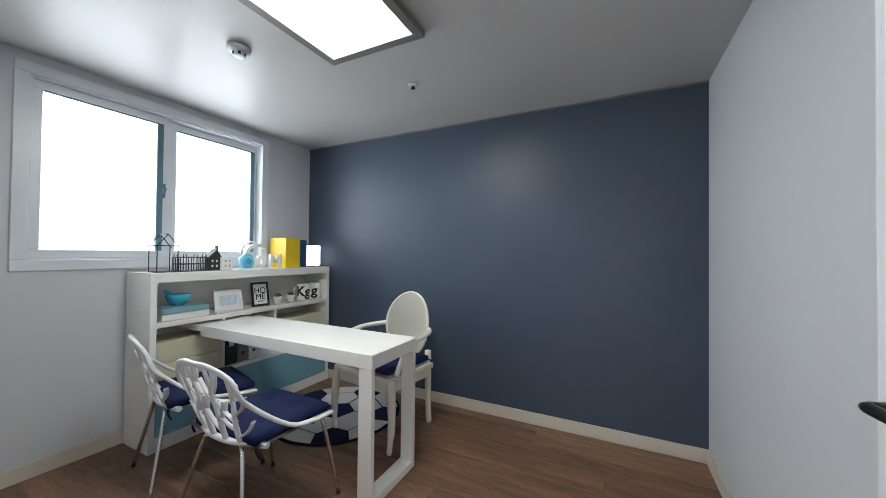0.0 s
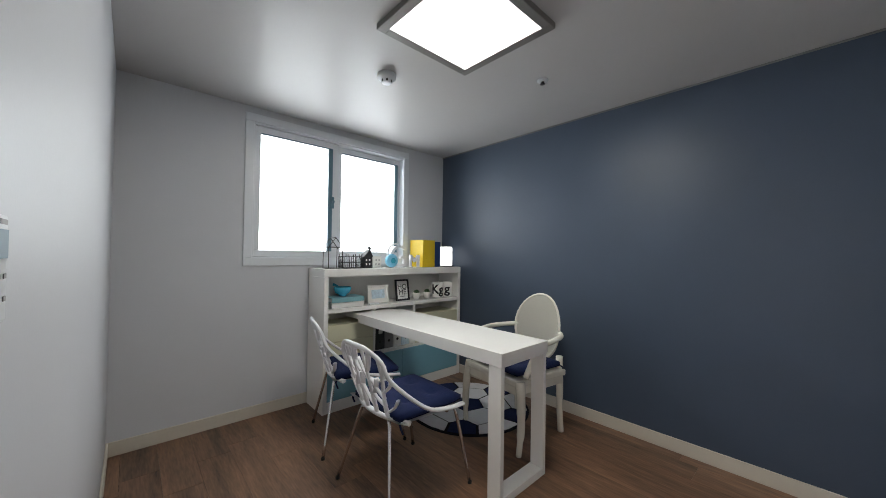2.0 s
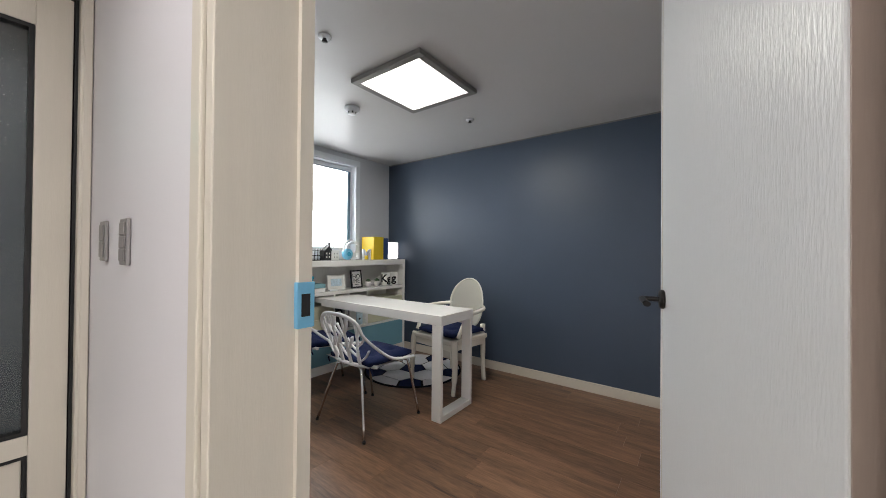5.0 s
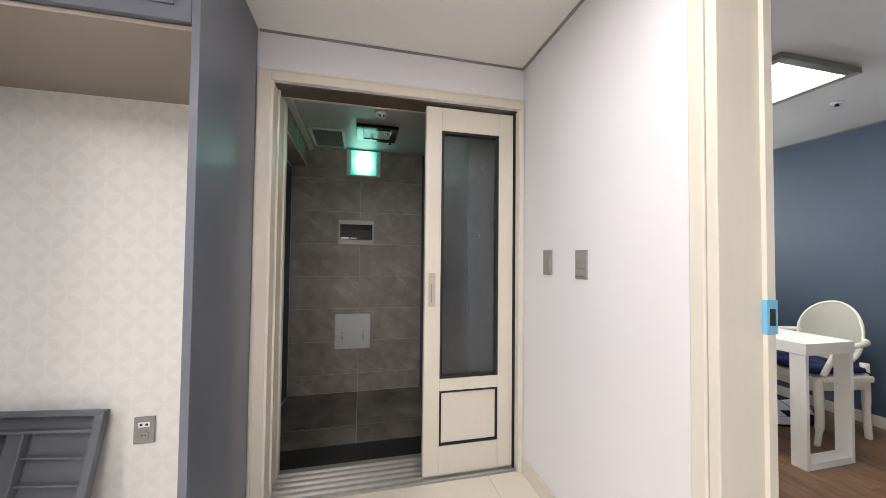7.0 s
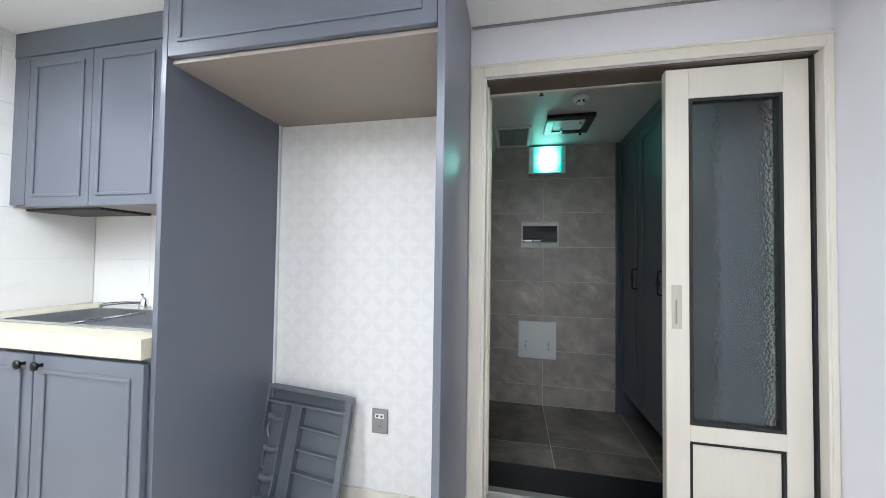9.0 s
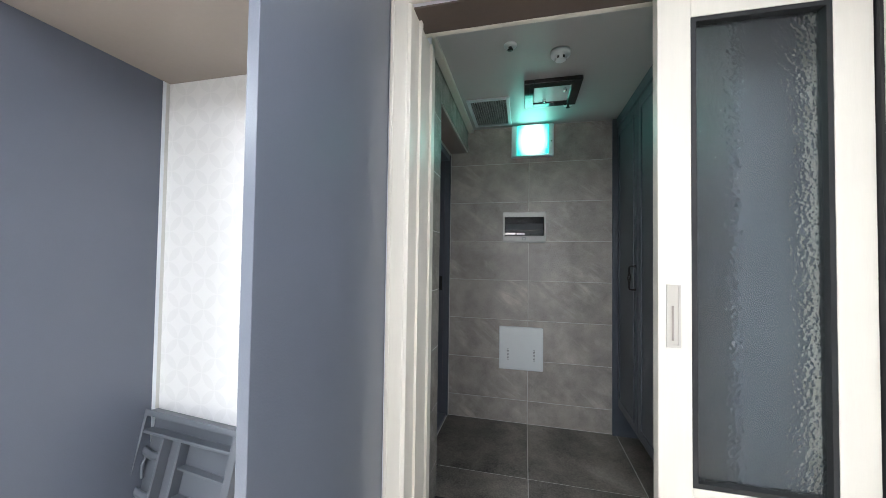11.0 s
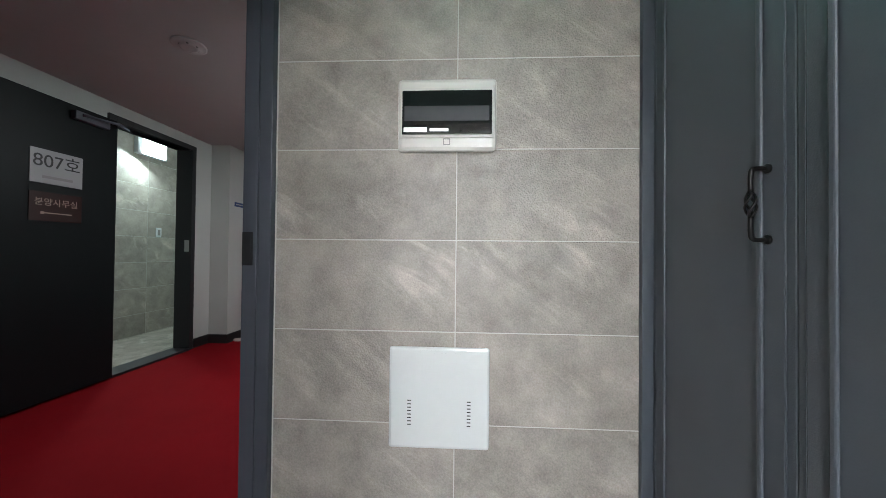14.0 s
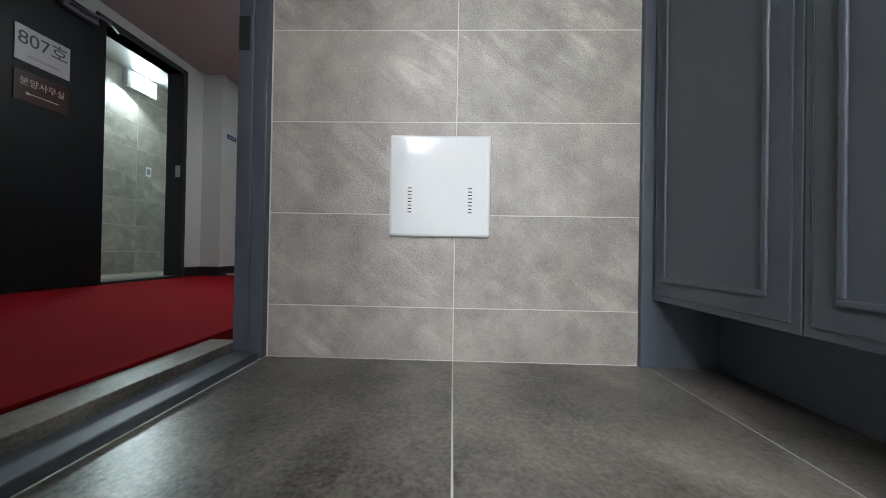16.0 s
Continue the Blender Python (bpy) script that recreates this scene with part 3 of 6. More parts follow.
# study door leaf, open into the room
hinge, tip = Vector((0.476, 0.800)), Vector((0.290, 1.612))
wide = (tip - hinge).length
turn_leaf = math.degrees(math.atan2(-(tip - hinge).x, (tip - hinge).y))
leaf = thing("door_1", (hinge.x, hinge.y, 0.006), "white embossed study door standing open", "door", kind="structure", turn=turn_leaf)
part("leaf", box(bmesh.new(), 0, 0.036, 0, wide, 0.006, 2.04, bev=0.003), M["door"], leaf, local=True)
# the shade behind the hinge is put into this edge's colour
part("hinge_edge", boxes((0.002, 0.034, -0.002, 0.0, 0.01, 2.03)), M["cream_shaded"], leaf, "hinge edge in the shade-darkened cream", local=True)
part("edge_strip", boxes((-0.0015, 0.0005, wide - 0.034, wide - 0.030, 0.01, 2.03)), M["cream"], leaf, local=True)
for s, x in ((-1, -0.001), (1, 0.037)):
    bm = bmesh.new()
    lathe(bm, [(0.001, x + s * 0.012), (0.024, x + s * 0.011), (0.027, x + s * 0.006), (0.027, x)], wide - 0.06, 1.05, 20, "x")
    rose = part("rose", bm, M["dark_metal"], leaf, "dark metal handle rose", local=True)
    bm = bmesh.new()
    tube(bm, smooth([(x, wide - 0.06, 1.05), (x + s * 0.045, wide - 0.06, 1.05), (x + s * 0.055, wide - 0.075, 1.05), (x + s * 0.055, wide - 0.17, 1.048)], 4), 0.009, 10, 0.8)
    part("lever", bm, M["dark_metal"], rose, local=True)
part("latch", boxes((0.008, 0.028, wide, wide + 0.002, 0.96, 1.14)), M["steel"], leaf, local=True)

# ---- structure: hall ----
XK, YK, XH, HC = -1.36, -2.95, 3.05, 2.305
OY0, OY1, OTOP = -0.705, 0.585, 2.065                     # sliding door opening
SWX = -1.60
solid("wall_hall_west", boxes((SWX, HX, -0.78, OY0, -0.2, 2.5), (SWX, HX, OY1, HY, -0.2, 2.5), (-1.48, HX, OY0, OY1, OTOP, 2.5)),
      M["wall_white"], "white papered wall round the sliding door", "wall", "structure")
solid("wall_alcove", boxes((XK - 0.1, XK, -1.765, -0.78, -0.2, 2.5)), M["paper"], "white wallpaper with a grey leaf-ring print", "wall", "structure")
kit_w = solid("wall_kitchen_west", boxes((XK - 0.1, -1.326, YK - 0.1, -1.765, -0.2, 2.5)), M["grout"], "kitchen wall clad in white marble-look tile", "wall", "structure")
kit_s = solid("wall_kitchen_south", boxes((-1.326, XH, YK - 0.1, YK - 0.006, -0.2, 2.5)), M["grout"], "kitchen side wall clad in white marble-look tile", "wall", "structure")
solid("wall_hall_east", boxes((XH, XH + 0.1, YK, HY, -0.2, 2.5)), M["wall_white"], "plain white wall closing the living space", "wall", "structure")
solid("ceiling_hall", boxes((HX, XH, YK, HY, HC, HC + 0.1)), M["ceiling_hall"], "white hall and kitchen ceiling", "ceiling", "structure")
# grey strip put in for the shadow line between hall walls and ceiling
solid("ceiling_trim", boxes((HX + 0.001, HX + 0.014, -0.76, HY - 0.001, HC - 0.007, HC - 0.001), (HX + 0.014, 3.0, HY - 0.014, HY - 0.001, HC - 0.007, HC - 0.001)), M["switch_grey"], "thin grey strip painted as the shadow gap under the hall ceiling", "trim", "structure")
hall_floor = solid("floor_hall", boxes((HX - 0.02, XH, YK, HY, -0.1, HZ - 0.004)), M["grout"], "polished cream tile floor of the hall", "floor", "structure")
skirting("baseboard_hall", [(HX + 0.014, DX0 - 0.086, HY - 0.012, HY - 0.001)], HZ, HZ + 0.085, M["cream"])
skirting("baseboard_alcove", [(XK + 0.001, XK + 0.012, -1.76, -0.80)], HZ, HZ + 0.07, M["cream"])

# sliding door: casing, head track, threshold rails, leaf
sf = thing("sliding_door_frame", (HX, -0.06, HZ), "cream wood-film frame of the entrance sliding door", "door frame", kind="structure")
for y0, y1 in ((OY0 - 0.058, OY0), (OY1 + 0.0, HY - 0.002)):
    part("casing", boxes((HX, HX + 0.016, y0, y1, HZ, OTOP + 0.055), bev=0.004), M["cream"], sf)
part("casing", boxes((HX, HX + 0.016, OY0, OY1, OTOP, OTOP + 0.055), bev=0.004), M["cream"], sf)
part("casing_bead", boxes((HX + 0.0165, HX + 0.022, OY0 - 0.058, OY0 - 0.046, HZ, OTOP + 0.055), (HX + 0.0165, HX + 0.022, OY0 - 0.046, HY - 0.004, OTOP + 0.043, OTOP + 0.055), bev=0.002), M["cream"], sf)
part("jamb", boxes((SWX - 0.012, HX + 0.012, OY0 - 0.005, OY0 + 0.012, -0.1, OTOP), bev=0.003), M["cream"], sf)
part("jamb_rebate", boxes((-1.590, -1.545, OY0 + 0.0125, OY0 + 0.022, -0.1, OTOP), (-1.42, -1.40, OY0 + 0.0125, OY0 + 0.022, -0.1, OTOP)), M["cream"], sf)
part("jamb", boxes((SWX - 0.012, HX + 0.012, OY1 - 0.008, OY1 + 0.006, -0.1, OTOP), bev=0.003), M["cream"], sf)
part("head", boxes((-1.495, -1.476, OY0 + 0.012, OY1 - 0.008, OTOP - 0.008, OTOP + 0.005)), M["cream"], sf)
part("head_track", boxes((-1.475, HX - 0.012, OY0 + 0.012, OY1 - 0.008, OTOP - 0.006, OTOP + 0.006)), M["rail_brown"], sf, "brown head track")
part("sill", boxes((-1.63, HX, OY0 + 0.012, OY1 - 0.008, -0.119, HZ - 0.006)), M["alu"], sf, "aluminium door threshold")
for x in (-1.345, -1.39, -1.435, -1.48, -1.525, -1.57):
    part("rail", boxes((x - 0.007, x + 0.007, OY0 + 0.012, OY1 - 0.008, HZ - 0.006, HZ + 0.010), bev=0.003), M["alu"], sf, "raised aluminium rail")
# solid black strip laid in as the shade of the door pocket
part("pocket_gap", boxes((-1.42, -1.36, OY1 - 0.016, OY1 - 0.0085, HZ, OTOP - 0.01)), M["black"], sf, "black strip standing for the shaded gap behind the sliding leaf")

sl = thing("sliding_door", (-1.39, 0.31, HZ + 0.012), "cream sliding door with hammered glass, half open", "door", kind="structure")
LX0, LX1, LY0, LY1, LZ0, LZ1 = -1.412, -1.372, 0.058, 0.566, HZ + 0.012, 2.052
GY0, GY1, GZ0, GZ1, PZ0, PZ1 = 0.145, 0.480, 0.575, 1.925, 0.218, 0.510
for nm, d in (("stile", (LX0, LX1, LY0, GY0, LZ0, LZ1)), ("stile", (LX0, LX1, GY1, LY1, LZ0, LZ1)), ("rail", (LX0, LX1, GY0, GY1, GZ1, LZ1)), ("rail", (LX0, LX1, GY0, GY1, PZ1, GZ0)), ("rail", (LX0, LX1, GY0, GY1, LZ0, PZ0))):
    part(nm, box(bmesh.new(), *d, bev=0.002), M["cream"], sl)
part("panel", boxes((LX0 + 0.010, LX1 - 0.010, GY0 + 0.012, GY1 - 0.012, PZ0 + 0.012, PZ1 - 0.012), bev=0.004), M["cream"], sl)


def rim(x0, x1, y0, y1, z0, z1, w):
    return boxes((x0, x1, y0, y1, z0, z0 + w), (x0, x1, y0, y1, z1 - w, z1), (x0, x1, y0, y0 + w, z0 + w, z1 - w), (x0, x1, y1 - w, y1, z0 + w, z1 - w))


part("groove", rim(LX0 + 0.004, LX1 - 0.003, GY0 + 0.001, GY1 - 0.001, PZ0 + 0.001, PZ1 - 0.001, 0.010), M["black"], sl, "black line round the lower panel")
part("glazing_bead", rim(LX0 + 0.002, LX1 - 0.001, GY0 + 0.001, GY1 - 0.001, GZ0 + 0.001, GZ1 - 0.001, 0.013), M["black"], sl, "black glazing bead")
gp = part("pane", boxes((LX0 + 0.017, LX0 + 0.022, GY0 + 0.01, GY1 - 0.01, GZ0 + 0.01, GZ1 - 0.01)), M["hammered"], sl, "hammered frosted glass")
gp.visible_shadow = False
pull = part("pull", rim(LX1, LX1 + 0.004, 0.079, 0.116, 0.965, 1.145, 0.007), M["pull_beige"], sl, "recessed beige pull")
part("pull_cup", boxes((LX1, LX1 + 0.0015, 0.086, 0.109, 0.972, 1.138)), M["pull_beige"], pull)
part("pull_grip", boxes((LX1 + 0.0015, LX1 + 0.006, 0.092, 0.098, 0.985, 1.085), bev=0.002), M["tan"], pull)

# ---- structure: entrance ----
ent_w = solid("wall_entrance_west", boxes((EX - 0.15, EX - 0.0012, -1.045, 1.0, -0.3, 2.6)), M["grout"], "entrance wall of large grey stone-look tiles", "wall", "structure")
ent_s = solid("wall_entrance_south", boxes((-2.18, SWX, -1.03, EYS - 0.0012, -0.3, 2.6), (EX - 0.001, -2.18, -0.95, EYS - 0.0012, 2.125, 2.6), (EX - 0.001, -2.18, -1.03, -0.95, 2.10, 2.6)), M["grout"], "grey tiled entrance wall beside the front door", "wall", "structure")
solid("wall_entrance_north", boxes((EX - 0.008, -1.5, 0.80, 0.86, -0.3, 2.6)), M["wall_white"], "plain wall behind the shoe cupboards", "wall", "structure")
solid("wall_entrance_east", boxes((SWX - 0.01, SWX, OY1, 0.80, -0.3, 2.6), (SWX - 0.01, SWX, EYS, OY0, -0.3, 2.6), (-1.49, -1.481, OY0, OY1, OTOP + 0.006, 2.6)), M["wall_white"], "white wall inside the entrance", "wall", "structure")
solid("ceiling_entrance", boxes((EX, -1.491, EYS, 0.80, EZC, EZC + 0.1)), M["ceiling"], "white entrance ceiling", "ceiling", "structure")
solid("ceiling_trim_entrance", boxes((EX, SWX - 0.011, EYS + 0.004, EYS + 0.05, EZC - 0.03, EZC - 0.001), bev=0.006), M["cream"], "cream cornice over the front door", "trim", "structure")
ent_floor = solid("floor_entrance", boxes((EX, SWX, -1.0, 0.80, -0.3, EZ - 0.001)), M["grout"], "dark grey porcelain entrance floor", "floor", "structure")
solid("entrance_mat", box(bmesh.new(), -2.13, -1.642, EYS + 0.006, 0.33, EZ, EZ + 0.015, bev=0.004), M["granite"], "black rubber mat below the sliding door sill", "mat")

fd = thing("front_door_frame", (-2.65, -1.0, EZ), "dark grey steel frame of the front door", "door frame", kind="structure")
part("jamb", boxes((EX, EX + 0.030, -1.045, -0.947, EZ, 2.10), bev=0.003), M["frame_grey"], fd)
part("stop", boxes((EX + 0.0302, EX + 0.040, -1.045, -0.992, EZ, 2.10), bev=0.003), M["frame_grey"], fd)
part("head", boxes((EX + 0.041, -2.19, -1.045, -0.952, 2.045, 2.10), bev=0.003), M["frame_grey"], fd)
part("jamb", boxes((-2.215, -2.190, -1.045, -0.951, EZ, 2.045), bev=0.003), M["frame_grey"], fd)
part("sill", boxes((EX + 0.041, -2.216, -1.045, -0.955, EZ - 0.05, EZ + 0.025), bev=0.004), M["frame_grey"], fd, "dark grey steel threshold")
part("sill", boxes((EX + 0.0, -2.216, -1.150, -1.046, EZ - 0.05, CZ - 0.01), bev=0.003), M["stone_floor"], fd, "dark grey stone threshold slab")
lk = part("strike_plate", boxes((EX + 0.0402, EX + 0.043, -1.043, -1.004, 0.940, 1.058), bev=0.001), M["black"], fd, "black strike plate")
part("keyhole", boxes((EX + 0.0432, EX + 0.0445, -1.036, -1.011, 0.958, 1.040)), M["black"], lk)
fleaf = thing("door_2", (-2.215, -1.075, CZ), "dark grey steel front door, wide open", "door", kind="structure", turn=92)
part("leaf", box(bmesh.new(), -0.88, 0, 0.0, 0.045, 0.01, 2.09, bev=0.003), M["frame_grey"], fleaf, local=True)

# ---- structure: corridor and the unit across it ----
XC0, XC1 = -8.6, -1.50
solid("wall_corridor_north", boxes((XC0, EX - 0.15, -1.045, -0.95, -0.3, 2.7), (-2.18, XC1, -1.045, -1.03, -0.3, 2.7), (EX - 0.15, -2.18, -1.045, -1.031, 2.101, 2.7)), M["corr_wall"], "grey plaster corridor wall", "wall", "structure")
U0, U1, UT = -5.42, -4.59, 2.05
solid("wall_corridor_south", boxes((U1, XC1, CYS - 0.15, CYS, -0.3, 2.7), (-5.70, U0, CYS - 0.15, CYS, -0.3, 2.7), (U0, U1, CYS - 0.15, CYS, UT, 2.7)),
      M["corr_wall"], "grey plaster corridor wall round a doorway", "wall", "structure")
solid("wall_corridor_projection", boxes((XC0, -5.70, CYS - 0.15, CYJ, -0.3, 2.7)), M["corr_wall"], "grey plaster corridor wall stepping forward", "wall", "structure")
solid("wall_corridor_west", boxes((XC0 - 0.1, XC0, CYS - 0.15, -0.95, -0.3, 2.7)), M["corr_wall"], "plain end wall of the corridor", "wall", "structure")
solid("wall_corridor_east", boxes((XC1, XC1 + 0.1, CYS, -1.03, -0.3, 2.7)), M["corr_wall"], "plain near end wall of the corridor", "wall", "structure")
solid("ceiling_corridor", boxes((XC0, XC1, CYS - 0.15, -1.045, CZC, CZC + 0.1)), M["corr_ceiling"], "greige corridor ceiling", "ceiling", "structure")
solid("floor_corridor", boxes((XC0, XC1, CYS - 0.15, -1.151, -0.3, CZ)), M["carpet"], "bright red carpet along the corridor", "floor", "structure")
solid("baseboard_corridor", boxes((-5.688, U0 - 0.06, CYS, CYS + 0.012, CZ, CZ + 0.10), (-5.70, -5.688, CYS, CYJ + 0.012, CZ, CZ + 0.10), (XC0, -5.70, CYJ, CYJ + 0.012, CZ, CZ + 0.10)), M["black_paint"], "black corridor skirting", "baseboard", "structure")

uf = thing("unit_door_frame", (-5.03, CYS, CZ), "black steel door frame of the unit across", "door frame", kind="structure")
for x0, x1 in ((U0 - 0.035, U0 + 0.02), (U1 - 0.01, U1 + 0.05)):
    part("jamb", boxes((x0, x1, CYS - 0.155, CYS + 0.02, CZ, UT + 0.05), bev=0.003), M["unit_frame"], uf)
part("head", boxes((U0 + 0.02, U1 - 0.01, CYS - 0.155, CYS + 0.02, UT, UT + 0.05), bev=0.003), M["unit_frame"], uf)
part("sill", boxes((U0 + 0.02, U1 - 0.01, CYS - 0.16, CYS + 0.03, CZ, CZ + 0.02)), M["unit_frame"], uf)
part("strike_plate", boxes((U0 + 0.021, U0 + 0.023, CYS - 0.05, CYS, 0.98, 1.10)), M["steel"], uf)
ud = thing("door_3", (U1 + 0.02, CYS + 0.06, CZ), "black steel door of unit 807, swung open against the wall", "door", kind="structure", turn=0)
part("leaf", box(bmesh.new(), 0, 0.90, -0.045, 0.0, 0.015, 2.09, bev=0.003), M["steel_door"], ud, local=True)
bm = boxes((0.10, 0.34, 0.001, 0.045, 1.985, 2.045), bev=0.004)
tube(bm, [(0.30, 0.05, 2.02), (0.08, 0.11, 2.03), (-0.06, 0.03, 2.04)], 0.010, 6)
part("door_closer", bm, M["frame_grey"], ud, "grey door closer", local=True)
sg = part("sign", boxes((0.257, 0.567, 0.001, 0.006, 1.487, 1.715), bev=0.001), M["sign_white"], ud, "white sign with the number 807", local=True)
sb = part("sign", boxes((0.257, 0.567, 0.001, 0.006, 1.235, 1.430), bev=0.001), M["sign_brown"], ud, "dark brown sign with an arrow", local=True)
face = Matrix.Rotation(radians(180), 4, "Z") @ Matrix.Rotation(radians(90), 4, "X")


def on_leaf(body, size, x, z, material, par):
    bm = text_mesh(body, size)
    bm.transform(pose(x, 0.0072, z) @ face)
    part("lettering", bm, material, par, local=True)


on_leaf("807\ud638", 0.118, 0.412, 1.635, M["ink"], sg)
part("text_bar", boxes((0.32, 0.50, 0.0062, 0.0068, 1.522, 1.540)), M["switch_grey"], sg, local=True)
on_leaf("\ubd84\uc591\uc0ac\ubb34\uc2e4", 0.056, 0.412, 1.360, M["sign_gold"], sb)
part("arrow", boxes((0.32, 0.49, 0.0062, 0.0070, 1.286, 1.293), (0.485, 0.505, 0.0062, 0.0070, 1.281, 1.298)), M["sign_gold"], sb, local=True)

un_w = solid("wall_unit_back", boxes((-7.2, -3.9, -4.42, -4.3012, -0.3, 2.7)), M["grout"], "grey tiled entrance wall of the unit across", "wall", "structure")
solid("wall_unit_side", boxes((-7.3, -7.2, -4.42, CYS - 0.15, -0.3, 2.7), (-3.9, -3.8, -4.42, CYS - 0.15, -0.3, 2.7)), M["corr_wall"], "plain side walls of the unit entrance", "wall", "structure")
solid("ceiling_unit", boxes((-7.2, -3.9, -4.308, CYS - 0.15, 2.42, 2.5)), M["ceiling"], "white ceiling of the unit entrance", "ceiling", "structure")
solid("floor_unit", boxes((-7.2, -3.9, -4.308, CYS - 0.15, -0.3, CZ - 0.02)), M["stone"], "grey tiled floor of the unit entrance", "floor", "structure")


# ---- things: study ----
def shaker(x, y0, y1, z0, z1, t, material, parent, name="door", w=0.06, sgn=1):
    """A framed cupboard door facing +x (sgn 1), with a raised bead round a flat field."""
    d = part(name, box(bmesh.new(), min(x, x + sgn * t), max(x, x + sgn * t), y0, y1, z0, z1, bev=0.0025), material, parent)
    f = x + sgn * t
    bm = bmesh.new()
    for a in ((y0 + w, y1 - w, z0 + w, z0 + w + 0.014), (y0 + w, y1 - w, z1 - w - 0.014, z1 - w), (y0 + w, y0 + w + 0.014, z0 + w + 0.014, z1 - w - 0.014), (y1 - w - 0.014, y1 - w, z0 + w + 0.014, z1 - w - 0.014)):
        box(bm, min(f, f + sgn * 0.006), max(f, f + sgn * 0.006), *a, bev=0.0025)
    part("moulding", bm, material, d)
    return d


# bookcase desk
SX, SY0, SY1, SZ = -2.505, 2.027, 3.477, 1.092
bc = thing("bookcase", (-2.68, 2.76, 0), "white bookcase desk unit with lime drawers and aqua doors", "bookcase")
XB = XW + 0.014
part("side_panel", box(bmesh.new(), XB, SX, SY0, SY0 + 0.035, 0, SZ - 0.06, bev=0.002), M["white_gloss"], bc)
part("side_panel", box(bmesh.new(), XB, SX, SY1 - 0.035, SY1, 0, SZ - 0.06, bev=0.002), M["white_gloss"], bc)
part("top", box(bmesh.new(), XB, SX, SY0, SY1, SZ - 0.06, SZ, bev=0.002), M["white_gloss"], bc)
part("back_panel", boxes((XB, XB + 0.012, SY0 + 0.036, SY1 - 0.036, 0.02, SZ - 0.061)), M["white_gloss"], bc)
part("shelf", box(bmesh.new(), XB + 0.013, SX - 0.004, SY0 + 0.036, SY1 - 0.036, 0.752, 0.785, bev=0.002), M["white_gloss"], bc)
part("shelf", box(bmesh.new(), XB + 0.013, SX - 0.004, SY0 + 0.036, SY1 - 0.036, 0.37, 0.395, bev=0.002), M["white_gloss"], bc)
part("plinth", boxes((XB + 0.013, SX - 0.003, SY0 + 0.036, SY1 - 0.036, 0.0, 0.082)), M["white_gloss"], bc)
for y0, y1 in ((SY0 + 0.038, 2.46), (2.90, SY1 - 0.038)):
    part("drawer_case", boxes((XB + 0.014, SX - 0.03, y0, y1, 0.396, 0.655)), M["drawer"], bc)
    for z0, z1 in ((0.398, 0.526), (0.530, 0.655)):
        dr = part("drawer", box(bmesh.new(), SX - 0.030, SX - 0.008, y0, y1, z0, z1, bev=0.002), M["drawer"], bc, "pale lime drawer front")
    part("divider", boxes((XB + 0.014, SX - 0.006, y1 + 0.001 if y0 < 2.4 else y0 - 0.019, y1 + 0.019 if y0 < 2.4 else y0 - 0.001, 0.396, 0.751)), M["white_gloss"], bc)
for y0, y1 in ((SY0 + 0.038, 2.755), (2.758, SY1 - 0.038)):
    part("door", box(bmesh.new(), SX - 0.022, SX - 0.002, y0, y1, 0.085, 0.368, bev=0.002), M["aqua"], bc, "aqua lower door")

# table
tb = thing("table", (-1.73, 2.475, 0), "long white lacquered desk table with a loop leg", "table")
TX1, TY0, TY1 = -1.034, 2.274, 2.688
part("tabletop", box(bmesh.new(), -2.44, TX1, TY0, TY1, 0.672, 0.742, bev=0.003), M["white_gloss"], tb)
part("tabletop_end", box(bmesh.new(), -2.80, -2.441, 2.30, 2.66, 0.690, 0.735, bev=0.003), M["white_gloss"], tb)
part("leg", box(bmesh.new(), TX1 - 0.086, TX1 - 0.006, TY0 + 0.004, TY0 + 0.032, 0.0, 0.671, bev=0.003), M["white_gloss"], tb)
part("leg", box(bmesh.new(), TX1 - 0.086, TX1 - 0.006, TY1 - 0.032, TY1 - 0.004, 0.0, 0.671, bev=0.003), M["white_gloss"], tb)
part("foot_bar", box(bmesh.new(), TX1 - 0.086, TX1 - 0.006, TY0 + 0.033, TY1 - 0.033, 0.0, 0.042, bev=0.003), M["white_gloss"], tb)


def cushion(bm, w, d, z, h, tufts=True):
    n = 14
    grid = [[None] * (n + 1) for _ in range(n + 1)]
    for s in (1, -1):
        for i in range(n + 1):
            for j in range(n + 1):
                u, v = 2 * i / n - 1, 2 * j / n - 1
                rim_ = (1 - abs(u) ** 5) * (1 - abs(v) ** 5)
                q = h * 0.5 * (0.45 + 0.55 * rim_ ** 0.5)
                if tufts and s > 0:
                    for a in (-0.42, 0.42):
                        for b in (-0.42, 0.42):
                            q -= h * 0.48 * math.exp(-((u - a) ** 2 + (v - b) ** 2) / 0.02)
                k = 1 - 0.03 * (abs(u * v)) ** 2
                grid[i][j] = bm.verts.new((u * w / 2 * k, v * d / 2 * k, z + s * q))
        for i in range(n):
            for j in range(n):
                f = bm.faces.new((grid[i][j], grid[i + 1][j], grid[i + 1][j + 1], grid[i][j + 1]))
                f.smooth = True
        if s > 0:
            top = [[v for v in r] for r in grid]
    ring = [(i, 0) for i in range(n)] + [(n, j) for j in range(n)] + [(i, n) for i in range(n, 0, -1)] + [(0, j) for j in range(n, 0, -1)]
    for (a, b), (c, d2) in zip(ring, ring[1:] + ring[:1]):
        f = bm.faces.new((top[a][b], grid[a][b], grid[c][d2], top[c][d2]))
        f.smooth = True
    return bm


